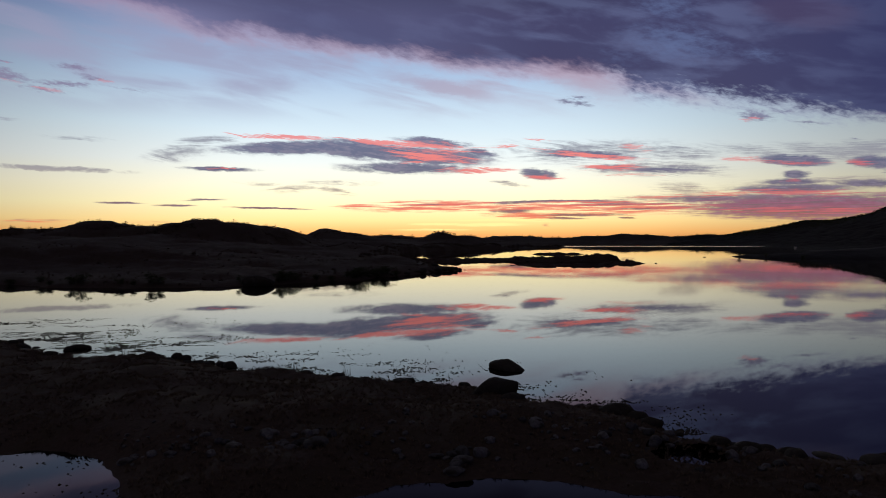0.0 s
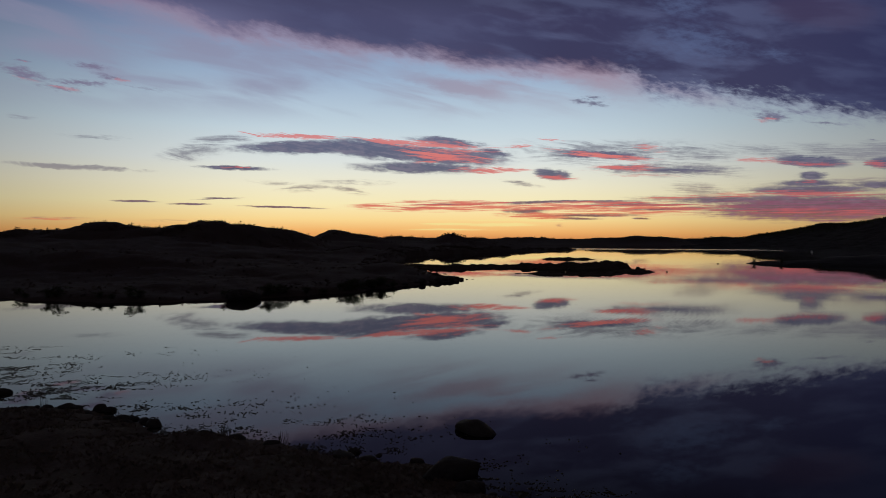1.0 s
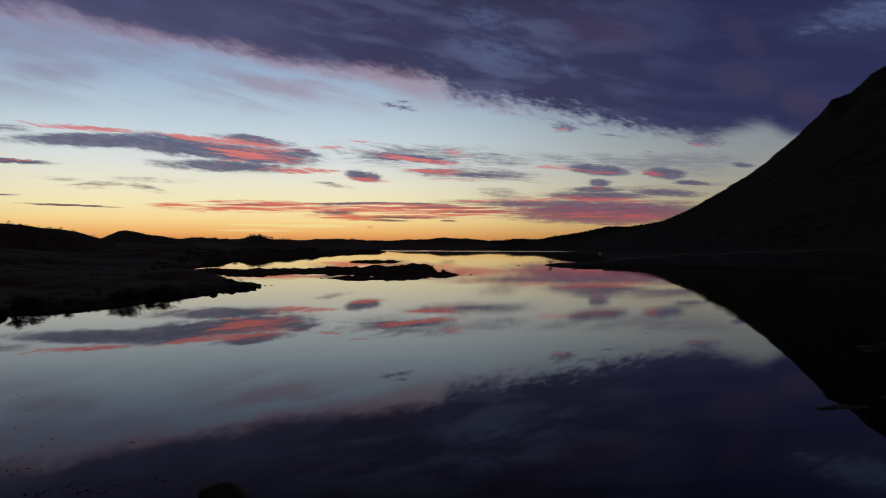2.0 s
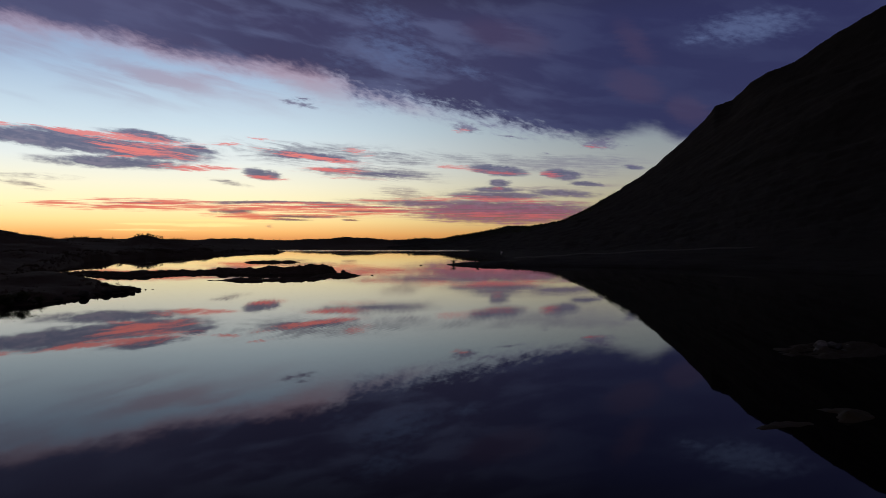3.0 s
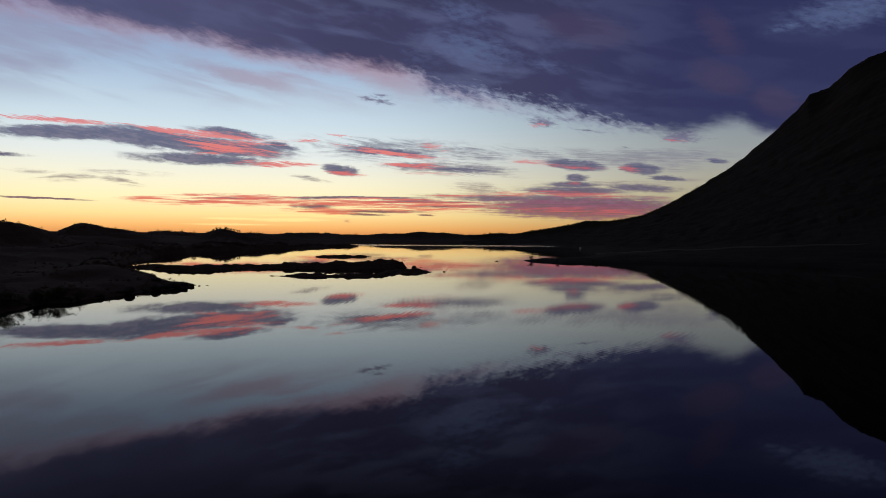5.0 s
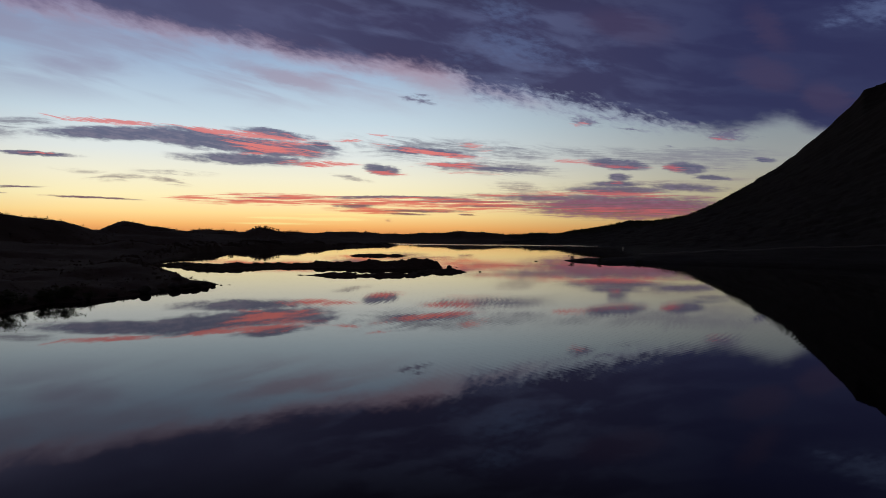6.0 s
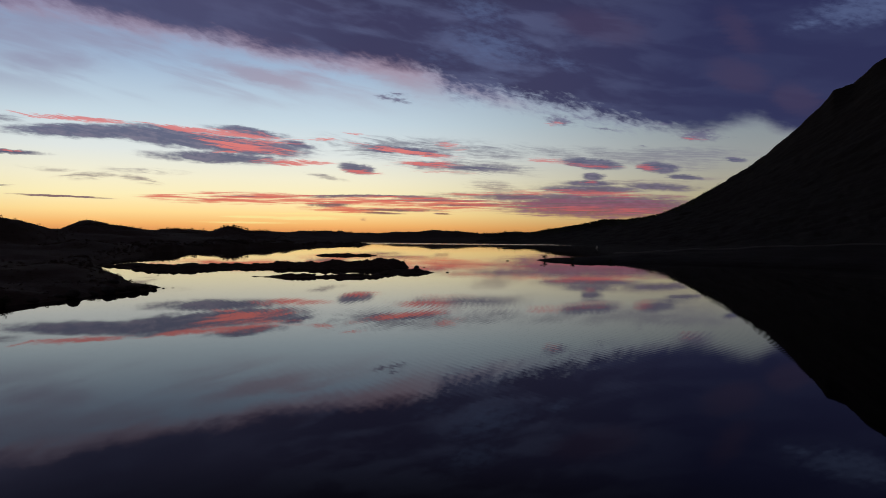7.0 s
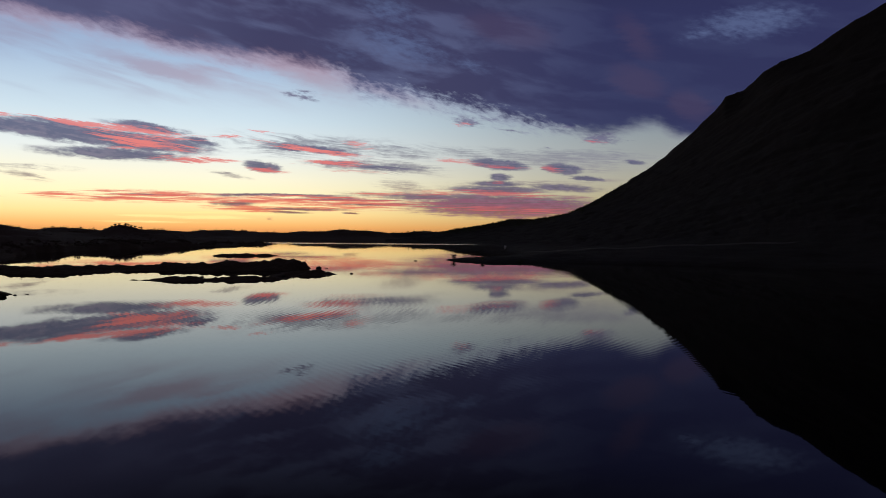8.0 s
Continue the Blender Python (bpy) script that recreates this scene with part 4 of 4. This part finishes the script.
def shrub(name, seed, height, stems, leaves):
    """A windswept birch or willow about `height` tall: stems that fork, and a loose crown."""
    r = random.Random(seed)
    root = new(name)
    verts, faces, tips = [], [], []

    def limb(a, b, ra, rb):
        axis = (b - a).normalized()
        side = axis.orthogonal().normalized()
        up = axis.cross(side)
        n = len(verts)
        for p, rad in ((a, ra), (b, rb)):
            for k in range(5):
                ang = k * math.tau / 5
                verts.append(p + (side * math.cos(ang) + up * math.sin(ang)) * rad)
        for k in range(5):
            faces.append((n + k, n + (k + 1) % 5, n + 5 + (k + 1) % 5, n + 5 + k))

    for _ in range(stems):
        a = Vector((r.gauss(0, 0.07), r.gauss(0, 0.07), -0.15)) * height
        lean = Vector((r.gauss(0, 0.28), r.gauss(0, 0.28), 1)).normalized()
        b = a + lean * height * r.uniform(0.4, 0.55)
        limb(a, b, 0.028 * height, 0.016 * height)
        for k in (0.35, 0.55, 0.75, 0.95):
            c = a.lerp(b, k)
            e = c + Vector((r.gauss(0, 0.16), r.gauss(0, 0.16), r.uniform(0.0, 0.12))) * height
            limb(c, e, 0.008 * height, 0.003 * height)
            tips += [e, c.lerp(e, 0.5)]
        for _ in range(4):
            c = b + Vector((r.gauss(0, 0.17), r.gauss(0, 0.17), r.uniform(0.05, 0.34))) * height
            limb(b, c, 0.013 * height, 0.005 * height)
            tips.append(c)
            for _ in range(2):
                e = c + Vector((r.gauss(0, 0.11), r.gauss(0, 0.11), r.gauss(0.05, 0.08))) * height
                limb(c, e, 0.005 * height, 0.002 * height)
                tips.append(e)
    trunk = mesh_thing("trunk", verts, faces, BARK)
    trunk.parent = root
    lv, lf = [], []
    for _ in range(leaves):
        c = r.choice(tips) + Vector((r.gauss(0, 0.075), r.gauss(0, 0.075), r.gauss(0, 0.06))) * height
        s = r.uniform(0.024, 0.05) * height
        n1 = Vector((r.gauss(0, 1), r.gauss(0, 1), r.gauss(0, 1))).normalized()
        n2 = n1.orthogonal().normalized()
        n3 = n1.cross(n2) * 0.5
        n = len(lv)
        lv += [c - n2 * s, c + n3 * s + n1 * s * 0.2, c + n2 * s, c - n3 * s + n1 * s * 0.2]
        lf += [(n, n + 1, n + 2), (n, n + 2, n + 3)]
    crown = mesh_thing("crown", lv, lf, LEAF)
    crown.parent = root
    return root


KINDS = [shrub("shrub", 11, 1.0, 3, 900), shrub("shrub", 12, 1.0, 4, 1100), shrub("shrub", 13, 1.0, 2, 700), shrub("shrub", 14, 1.0, 5, 1200)]
# plan position and height of each shrub of the far bank
SPOTS = [(-68.6, 126.6, 1.2), (-64.5, 121.8, 1.0), (-59.8, 122.2, 2.2), (-60.8, 122.0, 1.6), (-52.6, 121.4, 1.1), (-50.0, 120.2, 1.0), (-47.4, 120.8, 1.9),
         (-46.2, 121.0, 1.5), (-34.2, 126.2, 1.5), (-28.8, 130.0, 2.0), (-28.0, 131.0, 2.3), (-27.1, 132.2, 1.9), (-26.2, 133.4, 1.3), (-23.0, 135.8, 1.2)]
MORE = [(-18.3, 142.0, 1.2), (-17.0, 142.8, 1.3), (-14.9, 147.8, 1.1), (-13.9, 152.8, 1.5), (-13.2, 153.4, 1.7), (-12.4, 155.4, 1.6), (-11.6, 156.4, 1.3),
        (-10.0, 159.0, 1.2), (-16.6, 143.8, 1.7), (-15.9, 145.0, 1.9), (-80.0, 127.0, 1.4), (-74.0, 127.0, 1.1), (-86.0, 127.5, 1.7), (-20.5, 139.5, 1.0)]
HILLTOP = [(-6, 742, 2.4), (-3, 741, 2.0), (2, 742, 2.9), (4, 742, 2.5), (6, 741, 2.3), (9, 744, 2.2), (12, 748, 1.8), (14, 750, 2.4), (-9, 742, 1.8), (-14, 742, 1.4), (19, 758, 1.6), (24, 765, 2.0)]
HEADLAND = [(133.0, 329.0, 2.3), (137.0, 312.0, 1.4), (150, 306, 1.5)]
for k, (spots, label, group) in enumerate(((SPOTS + [(x, y, h * 1.3) for x, y, h in MORE], "small dark birch shrub on the water's edge", "shrubs on the far bank"),
                                           (HILLTOP, "stunted birch on a low hilltop", "trees on the hilltop"), (HEADLAND, "lone dark bush on a headland", "bushes on the headland"))):
    for n, (x, y, h) in enumerate(spots):
        ob = copy_thing(KINDS[(n * 7 + k) % 4], pose(0, 0, 0))
        ob.matrix_basis = Matrix.LocRotScale((x, y, max(height_at(x, y), 0.0)), Euler((0, 0, n * 2.1)), Vector((h * 1.35, h * 1.35, h)))
        tagged(ob, label, "shrub", group)
for ob in KINDS:
    for child in list(ob.children):
        bpy.data.objects.remove(child)
    bpy.data.objects.remove(ob)

gen = np.random.default_rng(3)


def blades(name, x, y, z, height, width, per, mat, lean=0.35):
    """Tufts of upright pointed blades, as one mesh."""
    n = len(x) * per
    bx, by, bz, h = (np.repeat(v, per) for v in (x, y, z, height))
    ang, tip = gen.uniform(0, math.tau, n), gen.uniform(0, math.tau, n)
    bx, by = bx + gen.normal(0, 0.3, n) * h * 0.5, by + gen.normal(0, 0.3, n) * h * 0.5
    h = h * gen.uniform(0.6, 1.1, n)
    dx, dy = np.cos(ang) * width * h, np.sin(ang) * width * h
    tx, ty = bx + np.cos(tip) * h * lean, by + np.sin(tip) * h * lean
    co = np.stack([np.stack([bx - dx, by - dy, bz], -1), np.stack([bx + dx, by + dy, bz], -1), np.stack([tx, ty, bz + h], -1)], 1).reshape(-1, 3)
    me = bpy.data.meshes.new(name)
    me.vertices.add(3 * n), me.vertices.foreach_set("co", co.astype(np.float32).ravel())
    me.loops.add(3 * n), me.loops.foreach_set("vertex_index", np.arange(3 * n, dtype=np.int32))
    me.polygons.add(n), me.polygons.foreach_set("loop_start", np.arange(0, 3 * n, 3, dtype=np.int32))
    me.update(calc_edges=True)
    me.materials.append(mat)
    return new(name, me)


# rough grass on the spit
x, y = gen.uniform(-42, 34, 110000), gen.uniform(20, 62, 110000)
d = spit_inland(x, y)
keep = (d > 0.35) & (noise2(x / 2.2, y / 2.2) + gen.uniform(-0.8, 0.8, len(x)) > -0.35)
x, y = x[keep], y[keep]
tagged(blades("grass", x, y, ground_height(x, y) - 0.03, gen.uniform(0.06, 0.17, len(x)), 0.2, 6, GRASS, 0.8), "rough dark grass and heather on the spit", "grass", kind="stuff")
# a few reeds standing at the edge
x, y = np.array([-9.0, -8.8, -8.4, -5.7, -5.4, -3.6, -21.5, -16.3]), np.array([44.3, 44.1, 44.0, 42.9, 43.0, 41.9, 50.2, 48.4])
tagged(blades("reeds", x, y, np.full(8, -0.05), np.full(8, 0.75), 0.03, 7, GRASS, 0.15), "thin dark reeds standing in the shallows", "reeds", kind="stuff")

def clumps(name, x, y, z, height, wide, per, mat):
    """Rounded leafy bushes made of many small leaf clusters, as one mesh."""
    n = len(x) * per
    bx, by, bz, h = (np.repeat(v, per) for v in (x, y, z, height))
    ang, reach, up = gen.uniform(0, math.tau, n), np.sqrt(gen.uniform(0, 1, n)), gen.uniform(0, 1, n)
    spread = wide * h * reach * np.sqrt(np.clip(1.02 - up ** 2, 0, 1))
    cx, cy, cz = bx + np.cos(ang) * spread, by + np.sin(ang) * spread, bz + up * h * 0.9
    corners = []
    for k in range(3):
        corners.append(np.stack([cx, cy, cz], -1) + gen.normal(0, 0.15, (n, 3)) * h[:, None])
    co = np.stack(corners, 1).reshape(-1, 3)
    me = bpy.data.meshes.new(name)
    me.vertices.add(3 * n), me.vertices.foreach_set("co", co.astype(np.float32).ravel())
    me.loops.add(3 * n), me.loops.foreach_set("vertex_index", np.arange(3 * n, dtype=np.int32))
    me.polygons.add(n), me.polygons.foreach_set("loop_start", np.arange(0, 3 * n, 3, dtype=np.int32))
    me.update(calc_edges=True)
    me.materials.append(mat)
    return new(name, me)


# scrub and heather on the heathland's hills, so that its skyline is rough
hx, hy = [], []
for cx, cy, ch, cw, cd in HILLS + FAR_HILLS:
    hx.append(gen.normal(cx, cw * 1.0, 500)), hy.append(gen.normal(cy, cd * 0.6, 500))
hx.append(gen.uniform(-110, 5, 2500)), hy.append(gen.uniform(112, 260, 2500))
hx.append(gen.uniform(-10, 115, 2500)), hy.append(gen.uniform(450, 760, 2500))
hx, hy = np.concatenate(hx), np.concatenate(hy)
hz = ground_height(hx, hy)
keep = (hz > 0.7) & (noise2(hx / 9, hy / 9) + gen.uniform(-0.6, 0.6, len(hx)) > 0.05)
hx, hy, hz = hx[keep], hy[keep], hz[keep]
far = np.clip((hy - 150) / 300, 0, 1)
tall = gen.uniform(0.15, 0.42, len(hx)) * (1 + 1.7 * far) * np.where(hy > 850, 1.5, 1.0) * np.where(gen.uniform(0, 1, len(hx)) < 0.06, 1.9, 1.0)
tagged(clumps("heather", hx, hy, hz - 0.15, tall, 0.85, 30, HEATHER), "dark heather and low scrub on the hills", "heather", kind="stuff")

# scrub along the far bank's edge
ex, ey = gen.uniform(-120, 130, 60000), gen.uniform(112, 700, 60000)
ed = inland(ex, ey, HEATHLAND)
ez = ground_height(ex, ey)
keep = (ed > 0.0) & (ed < 9) & (ez > 0.15) & (noise2(ex / 7, ey / 7) + gen.uniform(-0.5, 0.5, len(ex)) > 0.15)
ex, ey, ez = ex[keep], ey[keep], ez[keep]
tall = gen.uniform(0.25, 0.9, len(ex)) * np.interp(ey, [150, 300, 700], [0.7, 1.2, 1.9])
tagged(clumps("scrub", ex, ey, ez - 0.15, tall, 0.8, 28, HEATHER), "dark low scrub along the loch's bank", "scrub", kind="stuff")

# tussocks on the islets
tx = []
for low in ISLETS:
    co = np.empty(len(low.data.vertices) * 3)
    low.data.vertices.foreach_get("co", co)
    co = co.reshape(-1, 3)
    co = co[co[:, 2] > 0.12]
    tx.append(co[gen.integers(0, len(co), min(500, len(co) // 14))])
tx = np.concatenate(tx)
tagged(clumps("tussocks", tx[:, 0], tx[:, 1], tx[:, 2] - 0.08, gen.uniform(0.15, 0.5, len(tx)), 0.8, 16, HEATHER), "dark grass tussocks on the low islets", "tussocks", kind="stuff")

# birch wood on the low shoulder of the mountain, thinning out upwards
tb, tu = gen.uniform(21, 42, 9000), gen.normal(1.0, 0.10, 9000)
keep = (gen.uniform(0, 1, 9000) < np.interp(tb, [21, 25, 34, 37, 42], [0.5, 1, 1, 0.45, 0.12])) & (tu > 0.7) & (tu < 1.2)
tb, tu = tb[keep], tu[keep]
ci, ri = np.clip(np.searchsorted(ma, tb), 0, len(ma) - 1), np.clip(np.searchsorted(mu, tu), 0, len(mu) - 1)
tall = gen.uniform(1.0, 3.2, len(tb)) * np.interp(tb, [21, 31, 35, 42], [1, 1, 0.6, 0.35])
tagged(clumps("birch_wood", mx[ri, ci] + gen.uniform(-2, 2, len(tb)), my[ri, ci] + gen.uniform(-2, 2, len(tb)), mz[ri, ci] - 0.6, tall, 0.7, 16, LEAF),
       "dark low birch wood on the mountain's shoulder", "wood", kind="stuff")

# weed floating and breaking the surface off the spit
x, y = gen.uniform(-46, 14, 260000), gen.uniform(27, 74, 260000)
d = spit_inland(x, y)
drifts = np.clip(0.35 + 1.5 * fbm(x, y * 1.6, 4.5, 3, 0.6), 0.0, 1.3) * np.clip(0.45 + 1.5 * fbm(x + 90, y * 1.5, 0.9, 2, 0.5), 0.05, 1.4)
reach = np.interp(x, [-46, -30, -22, -14, -4, 6, 14], [6.5, 6.0, 4.6, 3.2, 2.4, 1.6, 1.2])
chance = np.exp(d / reach) * drifts
keep = (d < 0.15) & (gen.uniform(0, 1, len(x)) < chance * 1.5) & (y > 30)
px, py = gen.uniform(-16, -7, 2600), gen.uniform(19, 27.5, 2600)
d = spit_inland(px, py)
pond = (d < 0.1) & (gen.uniform(0, 1, 2600) < np.exp(d / 0.9) * np.clip(0.5 + 2.0 * fbm(px, py, 1.6, 3), 0.0, 1))
x, y = np.concatenate([x[keep], px[pond]]), np.concatenate([y[keep], py[pond]])
n = len(x)
ang = gen.normal(radians(-6), 0.5, n)
long, wide, tall = gen.uniform(0.03, 0.09, n) * gen.choice([1, 1, 1, 1, 1.8], n), gen.uniform(0.025, 0.075, n), gen.uniform(0.01, 0.05, n)
rings = []
for k in range(6):
    u, v = np.cos(k * math.tau / 6) * long * gen.uniform(0.7, 1.2, n), np.sin(k * math.tau / 6) * wide * gen.uniform(0.7, 1.2, n)
    rings.append(np.stack([x + u * np.cos(ang) - v * np.sin(ang), y + u * np.sin(ang) + v * np.cos(ang), np.full(n, -0.006)], -1))
rings.append(np.stack([x, y, tall], -1))
co = np.stack(rings, 1).reshape(-1, 3)
tri = np.array([(k, (k + 1) % 6, 6) for k in range(6)])
tri = (np.arange(n)[:, None, None] * 7 + tri[None]).reshape(-1)
me = bpy.data.meshes.new("floating_weed")
me.vertices.add(len(co)), me.vertices.foreach_set("co", co.astype(np.float32).ravel())
me.loops.add(len(tri)), me.loops.foreach_set("vertex_index", tri.astype(np.int32))
me.polygons.add(len(tri) // 3), me.polygons.foreach_set("loop_start", np.arange(0, len(tri), 3, dtype=np.int32))
me.update(calc_edges=True)
me.materials.append(WEED)
tagged(new("floating_weed", me), "scattered dark weed floating off the shore", "weed", kind="stuff")

# ---------------------------------------------------------------- the road and the boat on the eastern shore
bm = bmesh.new()
ring = []
for bearing in np.arange(27, 58, 0.5):
    a, r = radians(bearing), 432 - 0.9 * abs(bearing - 40)
    start, end, lift = (np.interp(bearing, ma, v) for v in (foot[0], far_r[0], top[0]))
    u = max(0.0, (r - start) / (end - start))
    level = max(height_at(8.9 + math.sin(a) * r, 26.4 + math.cos(a) * r), lift * (0.10 * u + 0.90 * u ** 1.75)) + 0.5
    row = []
    for off, z in ((-4.5, -1.6), (-2.4, 0.0), (2.4, 0.06), (4.0, -0.8)):
        row.append(bm.verts.new((8.9 + math.sin(a) * (r + off), 26.4 + math.cos(a) * (r + off), level + z)))
    ring.append(row)
for r1, r2 in zip(ring, ring[1:]):
    for k in range(3):
        bm.faces.new((r1[k], r1[k + 1], r2[k + 1], r2[k]))
bmesh.ops.recalc_face_normals(bm, faces=bm.faces)
tagged(part("road", bm, ASPHALT), "narrow pale road along the foot of the mountain", "road", kind="structure")


def small_boat(x, y, turn):
    root = new("motorboat")
    bm = bmesh.new()
    rows = []
    for u in np.linspace(0, 1, 9):
        w = 0.95 * (1 - max(0.0, u - 0.35) ** 2.2 / 0.65 ** 2.2) + 0.02
        keel, gun = -0.15 + 0.25 * u ** 3, 0.62 + 0.28 * u ** 2
        rows.append([bm.verts.new((px, -2.4 + 4.8 * u, pz)) for px, pz in ((-w, gun), (-w * 0.8, 0.15), (0, keel), (w * 0.8, 0.15), (w, gun), (w * 0.86, gun - 0.02), (0, gun - 0.12), (-w * 0.86, gun - 0.02))])
    for r1, r2 in zip(rows, rows[1:]):
        for k in range(8):
            bm.faces.new((r1[k], r1[(k + 1) % 8], r2[(k + 1) % 8], r2[k]))
    bm.faces.new(rows[0]), bm.faces.new(list(reversed(rows[-1])))
    part("hull", bm, HULL, root, "white hull")
    bm = bmesh.new()
    bmesh.ops.create_cube(bm, size=1, matrix=Matrix.LocRotScale((0, 0.35, 1.15), None, Vector((1.3, 1.5, 1.1))))
    for v in bm.verts:
        if v.co.z > 1.2:
            v.co.x *= 0.8
            v.co.y = 0.35 + (v.co.y - 0.35) * 0.75
    bmesh.ops.bevel(bm, geom=bm.edges[:], offset=0.08, segments=2, affect="EDGES")
    cabin = part("cabin", bm, HULL, root)
    bm = bmesh.new()
    bmesh.ops.create_cube(bm, size=1, matrix=Matrix.LocRotScale((0, 1.02, 1.35), Euler((0.3, 0, 0)), Vector((0.95, 0.04, 0.4))))
    part("windscreen", bm, DARK_TRIM, root, "dark windscreen").parent = cabin
    bm = bmesh.new()
    bmesh.ops.create_cube(bm, size=1, matrix=Matrix.LocRotScale((0, -2.6, 0.7), None, Vector((0.35, 0.4, 0.8))))
    bmesh.ops.bevel(bm, geom=bm.edges[:], offset=0.08, segments=2, affect="EDGES")
    part("outboard_motor", bm, DARK_TRIM, root, "dark outboard motor")
    root.matrix_basis = pose(x, y, 0, 0, 0, turn)
    return tagged(root, "small white cabin boat moored by the dark shore", "boat")


small_boat(307, 640, 150)
